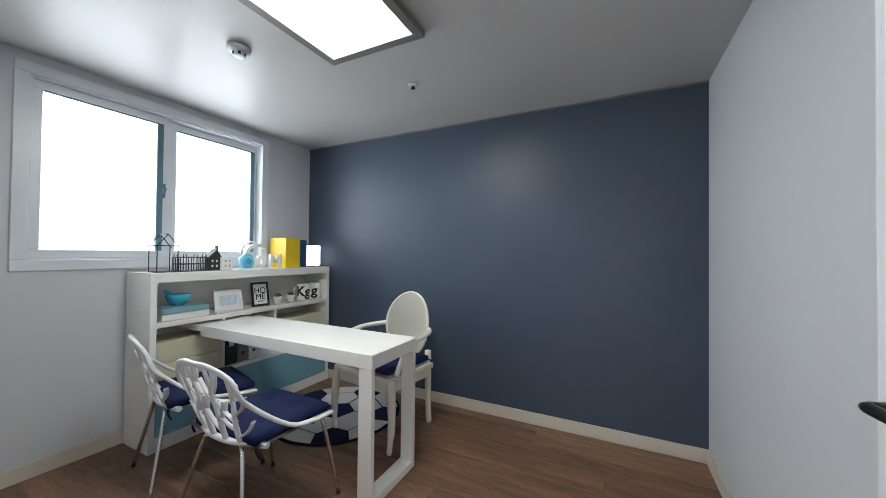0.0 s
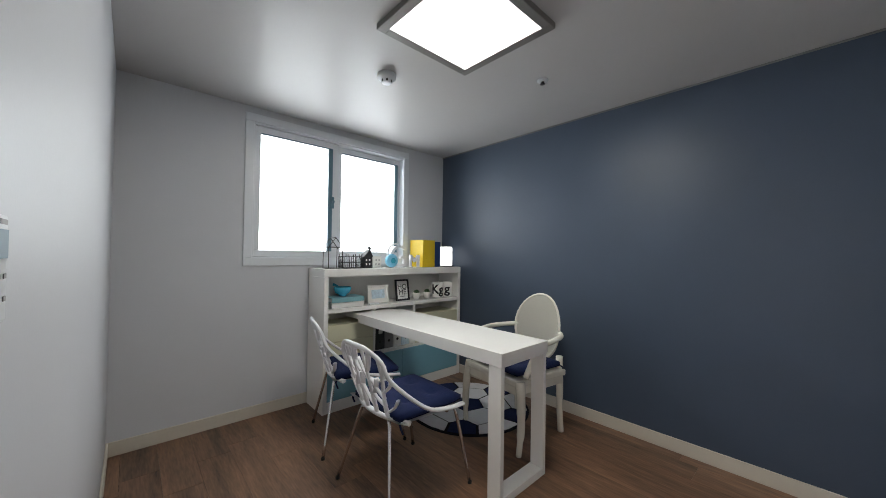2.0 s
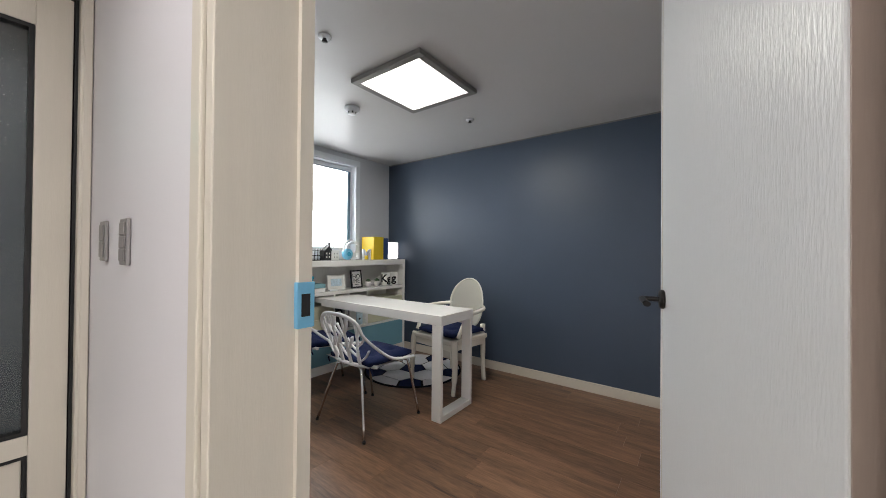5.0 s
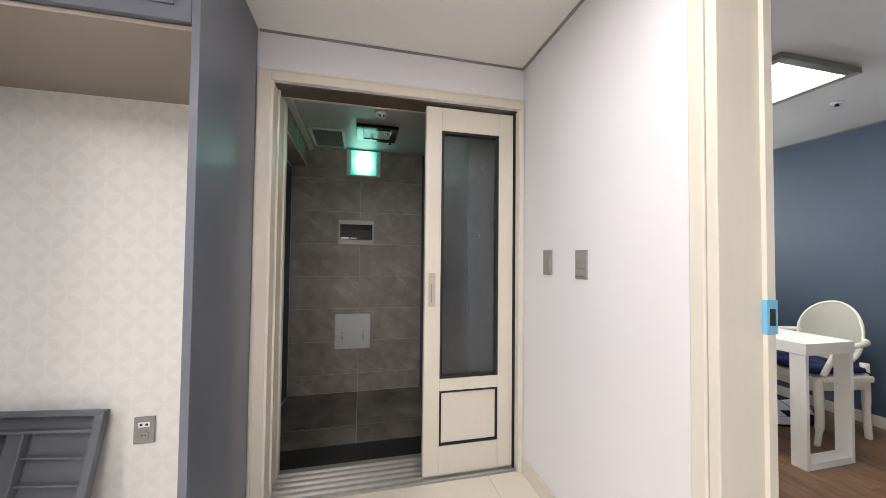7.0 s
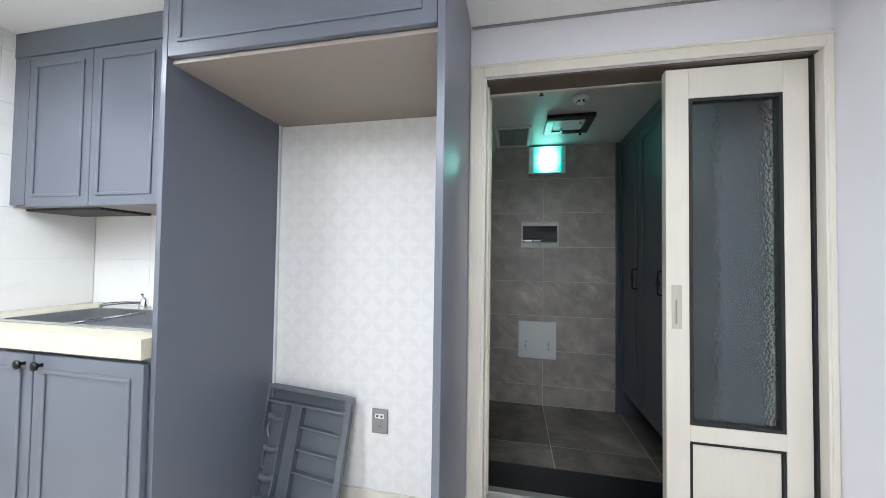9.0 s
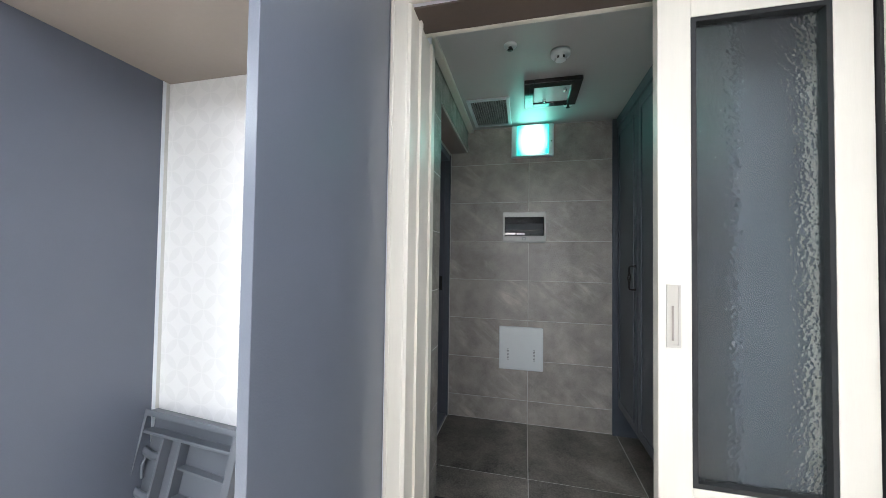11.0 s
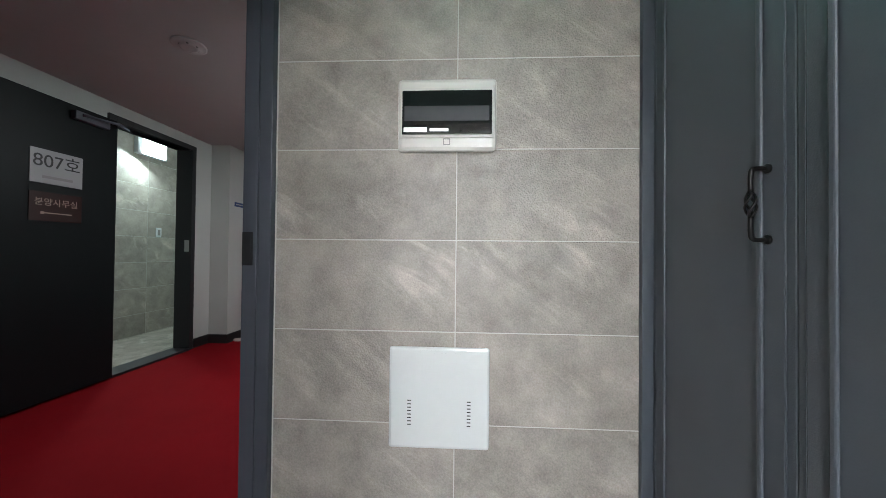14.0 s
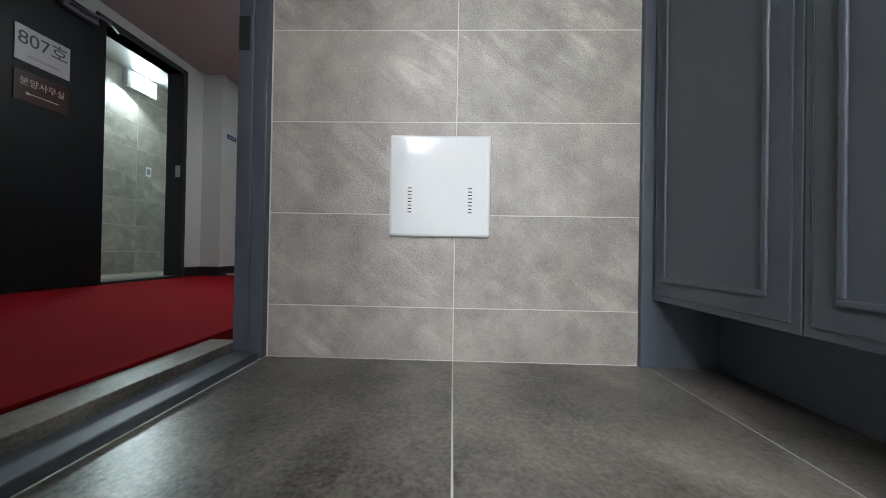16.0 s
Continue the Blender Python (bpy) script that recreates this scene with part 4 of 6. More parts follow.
def branch_chair(at, turn):
    """A white plastic chair with a branching cut-out back on chrome legs; it faces local +y."""
    ch = thing("side_chair", at, "white plastic chair with branching cut-out back and chrome legs", "chair", "branch-back chairs by the table", turn=turn)
    bm = bmesh.new()
    n = 12
    rows = []
    for j in range(n + 1):
        v = j / n
        y = -0.20 + 0.42 * v
        z = 0.435 - 0.018 * math.sin(math.pi * v) - 0.025 * max(0, v - 0.8) * 5 * 0.2
        rows.append([bm.verts.new((x * (0.235 - 0.02 * v), y, z + 0.014 * abs(x) ** 3)) for x in (-1, -0.75, -0.5, -0.25, 0, 0.25, 0.5, 0.75, 1)])
    for A, B in zip(rows, rows[1:]):
        for k in range(8):
            bm.faces.new((A[k], A[k + 1], B[k + 1], B[k])).smooth = True
    r = bmesh.ops.solidify(bm, geom=bm.faces[:], thickness=0.012)
    part("seat", bm, M["white_plastic"], ch, local=True)

    def back(u, v):
        """A point of the curved back; u across from -1 to 1, v up from 0 to 1."""
        wide_ = 0.235 - 0.030 * v
        return Vector((u * wide_, -0.195 - 0.105 * v + 0.055 * u * u * (1 - 0.35 * v), 0.435 + 0.335 * v - 0.05 * abs(u) ** 4 * v))

    out = bmesh.new()
    edge = [back(-1, 0.0), back(-1, 0.35), back(-0.99, 0.7), back(-0.88, 0.96), back(-0.45, 1.01), back(0, 1.02), back(0.45, 1.01), back(0.88, 0.96), back(0.99, 0.7), back(1, 0.35), back(1, 0.0)]
    arm_l = [Vector((-0.225, 0.22, 0.425)), Vector((-0.245, 0.08, 0.445)), Vector((-0.25, -0.06, 0.49))]
    arm_r = [Vector((-p.x, p.y, p.z)) for p in arm_l]
    pts = smooth(arm_l + edge[2:-2] + arm_r[::-1], 5)
    tube(out, pts, 0.016, 8, 0.62)
    part("back_frame", out, M["white_plastic"], ch, local=True)
    rib = bmesh.new()
    trunks = ((-0.62, -0.80), (-0.22, -0.30), (0.22, 0.26), (0.62, 0.78))
    for a, b in trunks:
        tube(rib, smooth([back(a * 0.8, -0.03), back(a * 0.9, 0.3), back((a + b) / 2, 0.62), back(b, 1.0)], 4), [0.017] * 4 + [0.014] * 4 + [0.012] * 5, 6, 0.55)
    twigs = ((-0.58, 0.12, -0.95, 0.42), (-0.63, 0.40, -0.97, 0.72), (-0.58, 0.25, -0.30, 0.52), (-0.68, 0.58, -0.45, 0.98), (-0.20, 0.10, -0.55, 0.40), (-0.22, 0.32, 0.02, 0.62),
             (-0.25, 0.55, -0.60, 0.86), (-0.27, 0.68, -0.05, 1.0), (0.20, 0.12, -0.12, 0.42), (0.22, 0.30, 0.52, 0.60), (0.24, 0.52, 0.02, 0.84), (0.25, 0.66, 0.50, 1.0),
             (0.58, 0.10, 0.95, 0.38), (0.60, 0.30, 0.32, 0.56), (0.64, 0.42, 0.97, 0.70), (0.70, 0.62, 0.92, 0.92), (0.56, 0.18, 0.26, 0.34), (-0.02, 0.62, -0.20, 0.80))
    for a, b, c, d in twigs:
        tube(rib, smooth([back(a, b), back(a * 0.45 + c * 0.55, b * 0.6 + d * 0.4), back(c, d)], 3), 0.0125, 6, 0.5)
    tube(rib, smooth([back(u, 0.0) for u in (-1, -0.6, -0.2, 0.2, 0.6, 1)], 3), 0.015, 8, 0.8)
    part("backrest", rib, M["white_plastic"], ch, "branching cut-out backrest", local=True)
    for sx in (-1, 1):
        for y0, y1, xa in ((0.17, 0.255, 0.20), (-0.175, -0.255, 0.125)):
            bm = bmesh.new()
            tube(bm, smooth([(sx * (xa - 0.06), y0 * 0.8, 0.415), (sx * (xa - 0.01), y0, 0.407), (sx * (xa + 0.015), y0 + (y1 - y0) * 0.15, 0.37), (sx * 0.248, y1, 0.006)], 4), 0.0095, 10)
            lg = part("leg", bm, M["chrome"], ch, "thin chrome leg", local=True)
            part("foot_cap", lathe(bmesh.new(), [(0.0112, 0.0), (0.0112, 0.012), (0.0095, 0.014)], sx * 0.248, y1, 12), M["black"], lg, local=True)
    part("stretcher", tube(bmesh.new(), [(-0.2, 0.13, 0.402), (0.2, 0.13, 0.402)], 0.008), M["chrome"], ch, local=True)
    part("stretcher", tube(bmesh.new(), [(-0.11, -0.15, 0.404), (0.11, -0.15, 0.404)], 0.008), M["chrome"], ch, local=True)
    return ch


chair = branch_chair((-1.515, 2.055, 0), 0)
copy_thing(chair, pose(-2.147, 2.122, 0, 0, 0, -15.5))


def seat_pad(at, turn, w, d, z):
    p = thing("seat_cushion", (at[0], at[1], z), "navy cotton tufted seat cushion with corner ties", "cushion", "navy seat cushions", turn=turn)
    part("pad", cushion(bmesh.new(), w, d, 0.029, 0.058), M["navy"], p, local=True)
    for sx in (-1, 1):
        part("tie", tube(bmesh.new(), smooth([(sx * w * 0.47, -d * 0.47, 0.02), (sx * w * 0.52, -d * 0.50, 0.005), (sx * w * 0.53, -d * 0.47, -0.03)], 4), 0.005, 6), M["navy"], p, local=True)
    return p


seat_pad((-1.515, 2.075, 0), 0, 0.43, 0.41, 0.424)
seat_pad((-2.142, 2.142, 0), -15.5, 0.43, 0.41, 0.424)

# round-backed armchair
ac = thing("armchair", (-1.455, 2.99, 0), "ivory glossy plastic armchair with a round back", "chair", turn=171)
bm = bmesh.new()
oval = []
for k in range(33):
    a = 2 * math.pi * k / 32
    oval.append((0.205 * math.sin(a), 0.235 * math.cos(a)))
rings = []
for s in (1.0, 0.97, 0.75, 0.5, 0.25, 0.02):
    rings.append([bm.verts.new((u * s, -0.205 - 0.12 * (0.69 + v * s - 0.45) + 0.04 * (u * s / 0.205) ** 2, 0.69 + v * s)) for u, v in oval[:-1]])
for A, B in zip(rings, rings[1:]):
    for k in range(32):
        bm.faces.new((A[k], A[(k + 1) % 32], B[(k + 1) % 32], B[k])).smooth = True
bm.faces.new(rings[-1])
bmesh.ops.solidify(bm, geom=bm.faces[:], thickness=0.018)
part("backrest", bm, M["ivory_plastic"], ac, "glossy round backrest", local=True)
edge = [(u, -0.207 - 0.12 * (0.69 + v - 0.45) + 0.04 * (u / 0.205) ** 2, 0.69 + v) for u, v in oval[:-1]]
part("back_rim", tube(bmesh.new(), edge, 0.010, 8, 1.0, True), M["ivory_plastic"], ac, local=True)
part("seat", box(bmesh.new(), -0.25, 0.25, -0.22, 0.25, 0.40, 0.445, bev=0.012), M["ivory_plastic"], ac, local=True)
part("apron", boxes((-0.235, 0.235, 0.205, 0.235, 0.35, 0.40), (-0.235, -0.21, -0.2, 0.20, 0.35, 0.40), (0.21, 0.235, -0.2, 0.20, 0.35, 0.40)), M["ivory_plastic"], ac, local=True)
for sx in (-1, 1):
    part("leg", tube(bmesh.new(), smooth([(sx * 0.25, 0.225, 0.44), (sx * 0.268, 0.235, 0.33), (sx * 0.275, 0.24, 0.16), (sx * 0.262, 0.245, 0.002)], 5), [0.030] * 4 + [0.027] * 4 + [0.024] * 4 + [0.018] * 4, 8), M["ivory_plastic"], ac, local=True)
    part("leg", tube(bmesh.new(), smooth([(sx * 0.20, -0.21, 0.52), (sx * 0.20, -0.215, 0.33), (sx * 0.202, -0.215, 0.15), (sx * 0.205, -0.225, 0.002)], 5), [0.024] * 8 + [0.021] * 8, 8), M["ivory_plastic"], ac, local=True)
    part("arm", tube(bmesh.new(), smooth([(sx * 0.19, -0.215, 0.68), (sx * 0.250, -0.16, 0.672), (sx * 0.29, -0.02, 0.665), (sx * 0.285, 0.10, 0.645), (sx * 0.272, 0.13, 0.58), (sx * 0.262, 0.19, 0.46)], 5), 0.018, 8), M["ivory_plastic"], ac, local=True)
seat_pad((-1.453, 2.98, 0), 171, 0.44, 0.43, 0.446)

# football rug
RX, RY, RR = -1.92, 2.985, 0.48
rug = thing("rug", (RX, RY, 0), "round football rug of white and navy pile", "rug")
part("backing", lathe(bmesh.new(), [(RR, 0.0005), (RR, 0.008), (RR - 0.01, 0.010), (0.001, 0.010)], RX, RY, 48), M["rug_black"], rug)


def poly_piece(name, pts, z0, z1, material, parent):
    b = bmesh.new()
    lo, hi = [b.verts.new((p[0], p[1], z0)) for p in pts], [b.verts.new((p[0], p[1], z1)) for p in pts]
    b.faces.new(hi), b.faces.new(lo[::-1])
    for k in range(len(pts)):
        b.faces.new((lo[k], lo[(k + 1) % len(pts)], hi[(k + 1) % len(pts)], hi[k]))
    part(name, b, material, parent)


def polar(r, a):
    r = min(r * RR / 0.445, RR - 0.014)
    return (RX + r * math.cos(radians(a)), RY + r * math.sin(radians(a)))


A0 = 20
poly_piece("patch", [polar(0.120, A0 + 72 * k) for k in range(5)], 0.0101, 0.014, M["rug_navy"], rug)
for k in range(5):
    a = A0 + 72 * k
    poly_piece("patch", [polar(0.128, a + 3), polar(0.128, a + 69), polar(0.245, a + 70), polar(0.315, a + 55), polar(0.315, a + 17), polar(0.245, a + 2)], 0.0101, 0.014, M["rug_white"], rug)
    poly_piece("patch", [polar(0.255, a), polar(0.325, a + 15), polar(0.43, a + 12), polar(0.435, a), polar(0.43, a - 12), polar(0.325, a - 15)], 0.0101, 0.014, M["rug_navy"], rug)
    poly_piece("patch", [polar(0.325, a + 18), polar(0.325, a + 54)] + [polar(0.43, a + 57 - q) for q in (0, 14, 28, 42)], 0.0101, 0.014, M["rug_white"], rug)


# ceiling fittings
def panel_lamp(x0, x1, y0, y1, z, zc, label):
    p = thing("ceiling_light", ((x0 + x1) / 2, (y0 + y1) / 2, z), label, "ceiling light")
    w = 0.045
    part("frame", boxes((x0, x1, y0, y0 + w, z, zc - 0.001), (x0, x1, y1 - w, y1, z, zc - 0.001), (x0, x0 + w, y0 + w, y1 - w, z, zc - 0.001), (x1 - w, x1, y0 + w, y1 - w, z, zc - 0.001), bev=0.004), M["lamp_frame"], p, "grey lamp frame")
    part("diffuser", boxes((x0 + w + 0.001, x1 - w - 0.001, y0 + w + 0.001, y1 - w - 0.001, z + 0.004, zc - 0.002)), M["panel_glow"], p, "bright white diffuser")
    part("reveal", rim_xy(x0 + w, x1 - w, y0 + w, y1 - w, z + 0.001, z + 0.0035, 0.012, 0.004), M["white_gloss"], p)
    return p


def rim_xy(x0, x1, y0, y1, z0, z1, gap, w):
    x0, x1, y0, y1 = x0 + gap, x1 - gap, y0 + gap, y1 - gap
    return boxes((x0, x1, y0, y0 + w, z0, z1), (x0, x1, y1 - w, y1, z0, z1), (x0, x0 + w, y0 + w, y1 - w, z0, z1), (x1 - w, x1, y0 + w, y1 - w, z0, z1))


panel_lamp(-1.397, -0.820, 1.772, 2.366, 2.257, ZC, "square grey-framed panel light on the study ceiling")
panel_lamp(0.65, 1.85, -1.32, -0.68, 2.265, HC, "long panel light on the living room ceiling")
panel_lamp(-0.32, 0.20, -0.30, 0.22, 2.265, HC, "square panel light on the hall ceiling")


def detector(x, y, zc, label, r=0.055, h=0.055, m="white_device"):
    d = thing("smoke_detector", (x, y, zc), label, "smoke detector")
    part("body", lathe(bmesh.new(), [(r, zc - 0.001), (r, zc - h * 0.45), (r * 0.92, zc - h * 0.55), (r * 0.55, zc - h * 0.6), (r * 0.55, zc - h * 0.95), (r * 0.4, zc - h), (0.001, zc - h)], x, y, 24), M[m], d)
    for k in range(6):
        a = k * math.pi / 3
        part("slot", box(bmesh.new(), -0.006, 0.006, r * 0.55, r * 0.57, zc - h * 0.92, zc - h * 0.65, m=Matrix.Translation((x, y, 0)) @ Matrix.Rotation(a, 4, "Z")), M["black"], d)
    return d


def sprinkler(x, y, zc):
    s = thing("sprinkler", (x, y, zc), "small white ceiling sprinkler with a chrome head", "sprinkler", "ceiling sprinklers")
    part("escutcheon", lathe(bmesh.new(), [(0.034, zc - 0.001), (0.032, zc - 0.008), (0.016, zc - 0.012), (0.012, zc - 0.012)], x, y, 20), M["white_device"], s)
    part("head", lathe(bmesh.new(), [(0.010, zc - 0.012), (0.008, zc - 0.022), (0.015, zc - 0.024), (0.015, zc - 0.027), (0.001, zc - 0.028)], x, y, 16), M["dark_metal"], s)


detector(-1.75, 2.06, ZC, "round white smoke detector on the study ceiling")
sprinkler(-1.142, 2.785, ZC)
sprinkler(-1.16, 1.42, ZC)

# thermostat on the study wall
th = thing("thermostat", (-0.43, YS, 1.20), "white room thermostat with a small grey display", "thermostat")
part("body", box(bmesh.new(), -0.462, -0.402, YS + 0.001, YS + 0.010, 1.157, 1.243, bev=0.002), M["white_device"], th)
part("display", boxes((-0.458, -0.407, YS + 0.0102, YS + 0.0110, 1.208, 1.231)), M["seal"], th, "blue-grey display")
part("badge", boxes((-0.456, -0.436, YS + 0.0102, YS + 0.0107, 1.235, 1.239)), M["switch_grey"], th)
for k in range(3):
    for z in (1.174, 1.192):
        part("button", box(bmesh.new(), -0.455 + 0.017 * k, -0.448 + 0.017 * k, YS + 0.0102, YS + 0.0110, z, z + 0.004, bev=0.0003), M["switch_grey"], th)

# ---- things on the bookcase ----
def wire(bm, a, b, r=0.0031):
    tube(bm, [a, b], r, 5)


def wire_frame(name, x0, x1, y0, y1, z0, z1, roof, label, bars=0):
    w = thing(name, ((x0 + x1) / 2, (y0 + y1) / 2, z0), label, "ornament", "black wire houses")
    bm = bmesh.new()
    c = [(x0, y0), (x1, y0), (x1, y1), (x0, y1)]
    for i in range(4):
        (a, b), (d, e) = c[i], c[(i + 1) % 4]
        wire(bm, (a, b, z0 + 0.003), (a, b, z1))
        wire(bm, (a, b, z0 + 0.003), (d, e, z0 + 0.003))
        wire(bm, (a, b, z1), (d, e, z1))
        if bars:
            wire(bm, (a, b, z0 + 0.05), (d, e, z0 + 0.05))
            for k in range(1, bars):
                q = k / bars
                wire(bm, (a + (d - a) * q, b + (e - b) * q, z0 + 0.003), (a + (d - a) * q, b + (e - b) * q, z1 + (0.02 if k % 2 else 0)))
    if roof:
        ym = (y0 + y1) / 2
        for x in (x0, x1):
            wire(bm, (x, y0 - 0.008, z1 - 0.01), (x, ym, z1 + roof))
            wire(bm, (x, y1 + 0.008, z1 - 0.01), (x, ym, z1 + roof))
        wire(bm, (x0, ym, z1 + roof), (x1, ym, z1 + roof))
    part("wire", bm, M["black_paint"], w)
    part("tray", boxes((x0, x1, y0, y1, z0 + 0.0005, z0 + 0.003)), M["black_paint"], w)


wire_frame("wire_house", -2.66, -2.56, 2.080, 2.195, SZ, SZ + 0.17, 0.075, "black wire house lantern on the bookcase top")
wire_frame("wire_basket", -2.66, -2.56, 2.21, 2.375, SZ, SZ + 0.095, 0, "black wire picket basket on the bookcase top", 5)
dh = thing("toy_house", (-2.60, 2.44, SZ), "small charcoal ceramic house ornament", "ornament")
bm = boxes((-2.63, -2.57, 2.395, 2.47, SZ, SZ + 0.095), bev=0.003)
part("wall", bm, M["charcoal"], dh)
bm = bmesh.new()
vs = [bm.verts.new((x, y, z)) for x in (-2.635, -2.565) for y, z in ((2.388, SZ + 0.0955), (2.477, SZ + 0.0955), (2.445, SZ + 0.155))]
bm.faces.new(vs[:3]), bm.faces.new(vs[3:][::-1])
for a, b in ((0, 1), (1, 2), (2, 0)):
    bm.faces.new((vs[a], vs[b], vs[b + 3], vs[a + 3]))
part("roof", bm, M["charcoal"], dh)
part("chimney", boxes((-2.61, -2.59, 2.452, 2.468, SZ + 0.13, SZ + 0.182)), M["charcoal"], dh)
for y, z in ((2.410, 0.06), (2.440, 0.06), (2.410, 0.025), (2.440, 0.025)):
    part("window", boxes((-2.5698, -2.5688, y, y + 0.012, SZ + z, SZ + z + 0.016)), M["white_gloss"], dh)
wh = thing("toy_house", (-2.62, 2.535, SZ), "small white ceramic house ornament with tiny windows", "ornament")
part("wall", box(bmesh.new(), -2.65, -2.59, 2.495, 2.575, SZ, SZ + 0.10, bev=0.003), M["white_gloss"], wh)
for y, z in ((2.515, 0.06), (2.545, 0.06), (2.515, 0.025), (2.545, 0.025)):
    part("window", boxes((-2.5898, -2.5888, y, y + 0.010, SZ + z, SZ + z + 0.014)), M["switch_grey"], wh)


def letter(body, size, x, y, label):
    bm = text_mesh(body, size, 0.014)
    bm.transform(pose(x, y, 0, 90, 0, 90))
    lo = min(v.co.z for v in bm.verts)
    bm.transform(Matrix.Translation((0, 0, SZ + 0.001 - lo)))
    solid("letter_ornament", bm, M["white_plastic"], label, "ornament")


letter("G", 0.29, -2.66, 2.80, "large white letter G standing on the bookcase")
letter("M", 0.17, -2.60, 2.945, "white letter M standing on the bookcase")
hp = thing("headphones", (-2.585, 2.70, SZ), "sky-blue and white headphones leaning on a letter", "headphones")
part("headband", tube(bmesh.new(), smooth([(-2.62, 2.655, SZ + 0.07), (-2.61, 2.66, SZ + 0.16), (-2.61, 2.70, SZ + 0.205), (-2.615, 2.76, SZ + 0.215), (-2.62, 2.80, SZ + 0.19)], 5), 0.011, 8, 0.7), M["white_plastic"], hp, "white headband")
for x, y in ((-2.585, 2.685), (-2.622, 2.70)):
    cup = part("ear_cup", lathe(bmesh.new(), [(0.02, x - 0.016), (0.058, x - 0.014), (0.060, x), (0.052, x + 0.012), (0.03, x + 0.016), (0.001, x + 0.016)], y, SZ + 0.062, 24, "x"), M["sky_blue"], hp, "sky-blue ear cup")
part("cup_badge", lathe(bmesh.new(), [(0.024, -2.5685), (0.022, -2.564), (0.001, -2.564)], 2.685, SZ + 0.062, 20, "x"), M["turquoise"], hp)


def binder(x0, x1, y0, y1, h, material, label):
    b = thing("binder", ((x0 + x1) / 2, (y0 + y1) / 2, SZ), label, "binder")
    part("cover", boxes((x0, x1, y0, y0 + 0.003, SZ, SZ + h), (x0, x1, y1 - 0.003, y1, SZ, SZ + h), (x1 - 0.003, x1, y0 + 0.003, y1 - 0.003, SZ, SZ + h), bev=0.0008), material, b)
    part("pages", boxes((x0 + 0.006, x1 - 0.004, y0 + 0.006, y1 - 0.006, SZ + 0.004, SZ + h - 0.012)), M["pages"], b)
    part("finger_ring", lathe(bmesh.new(), [(0.010, x1 + 0.0003), (0.010, x1 + 0.0015), (0.006, x1 + 0.0018)], (y0 + y1) / 2, SZ + h * 0.3, 16, "x"), material, b)


binder(-2.78, -2.575, 3.030, 3.105, 0.262, M["yellow"], "yellow upright binder on the bookcase top")
binder(-2.78, -2.580, 3.108, 3.185, 0.262, M["yellow"], "second yellow upright binder on the bookcase top")
binder(-2.78, -2.590, 3.190, 3.268, 0.250, M["navy_board"], "navy upright binder on the bookcase top")
lb = thing("cube_lamp", (-2.63, 3.38, SZ), "small lit white cube lamp with black edges", "lamp")
part("shade", box(bmesh.new(), -2.69, -2.575, 3.325, 3.430, SZ + 0.008, SZ + 0.205, bev=0.012), M["cube_glow"], lb, "glowing white shade")
part("base", boxes((-2.695, -2.570, 3.315, 3.440, SZ, SZ + 0.0075)), M["black_paint"], lb)
part("back_plate", boxes((-2.705, -2.692, 3.31, 3.450, SZ + 0.0076, SZ + 0.215)), M["black_paint"], lb)

MZ = 0.7855
for k, (z, mt, lab) in enumerate(((MZ, "pages", "white hardback book lying flat"), (MZ + 0.041, "teal_cloth", "teal cloth-bound book lying flat"))):
    b = thing("book", (-2.63, 2.245, z), lab, "book", "stacked books")
    part("cover", boxes((-2.72, -2.54, 2.105, 2.385, z, z + 0.003), (-2.72, -2.54, 2.105, 2.385, z + 0.034, z + 0.038), (-2.543, -2.54, 2.105, 2.385, z + 0.003, z + 0.034), bev=0.0008), M[mt], b)
    part("pages", boxes((-2.715, -2.545, 2.108, 2.382, z + 0.0032, z + 0.0338)), M["pages"], b)
bw = thing("bowl", (-2.63, 2.235, MZ + 0.08), "turquoise ceramic mortar bowl with a pestle", "bowl")
z = MZ + 0.0795
part("body", lathe(bmesh.new(), [(0.028, z), (0.032, z + 0.012), (0.058, z + 0.03), (0.070, z + 0.062), (0.068, z + 0.075), (0.063, z + 0.075), (0.050, z + 0.035), (0.001, z + 0.025)], -2.63, 2.235, 28), M["turquoise"], bw)
part("pestle", tube(bmesh.new(), [(-2.63, 2.235, z + 0.045), (-2.62, 2.17, z + 0.092), (-2.618, 2.15, z + 0.10)], [0.012, 0.009, 0.011], 10), M["turquoise"], bw)


def photo_frame(y0, y1, h, material, label, x=-2.60, lean=9):
    p = thing("picture_frame", (x, (y0 + y1) / 2, MZ), label, "picture frame")
    m = Matrix.Translation((x, 0, MZ)) @ Matrix.Rotation(radians(-lean), 4, "Y")
    bm = bmesh.new()
    w = 0.016
    for d in ((y0, y1, 0, w), (y0, y1, h - w, h), (y0, y0 + w, w, h - w), (y1 - w, y1, w, h - w)):
        box(bm, -0.006, 0.008, *d, bev=0.002, m=m)
    part("frame", bm, material, p)
    part("mount", box(bmesh.new(), -0.006, 0.001, y0 + w, y1 - w, w, h - w, m=m), M["white_gloss"], p)
    return p, m


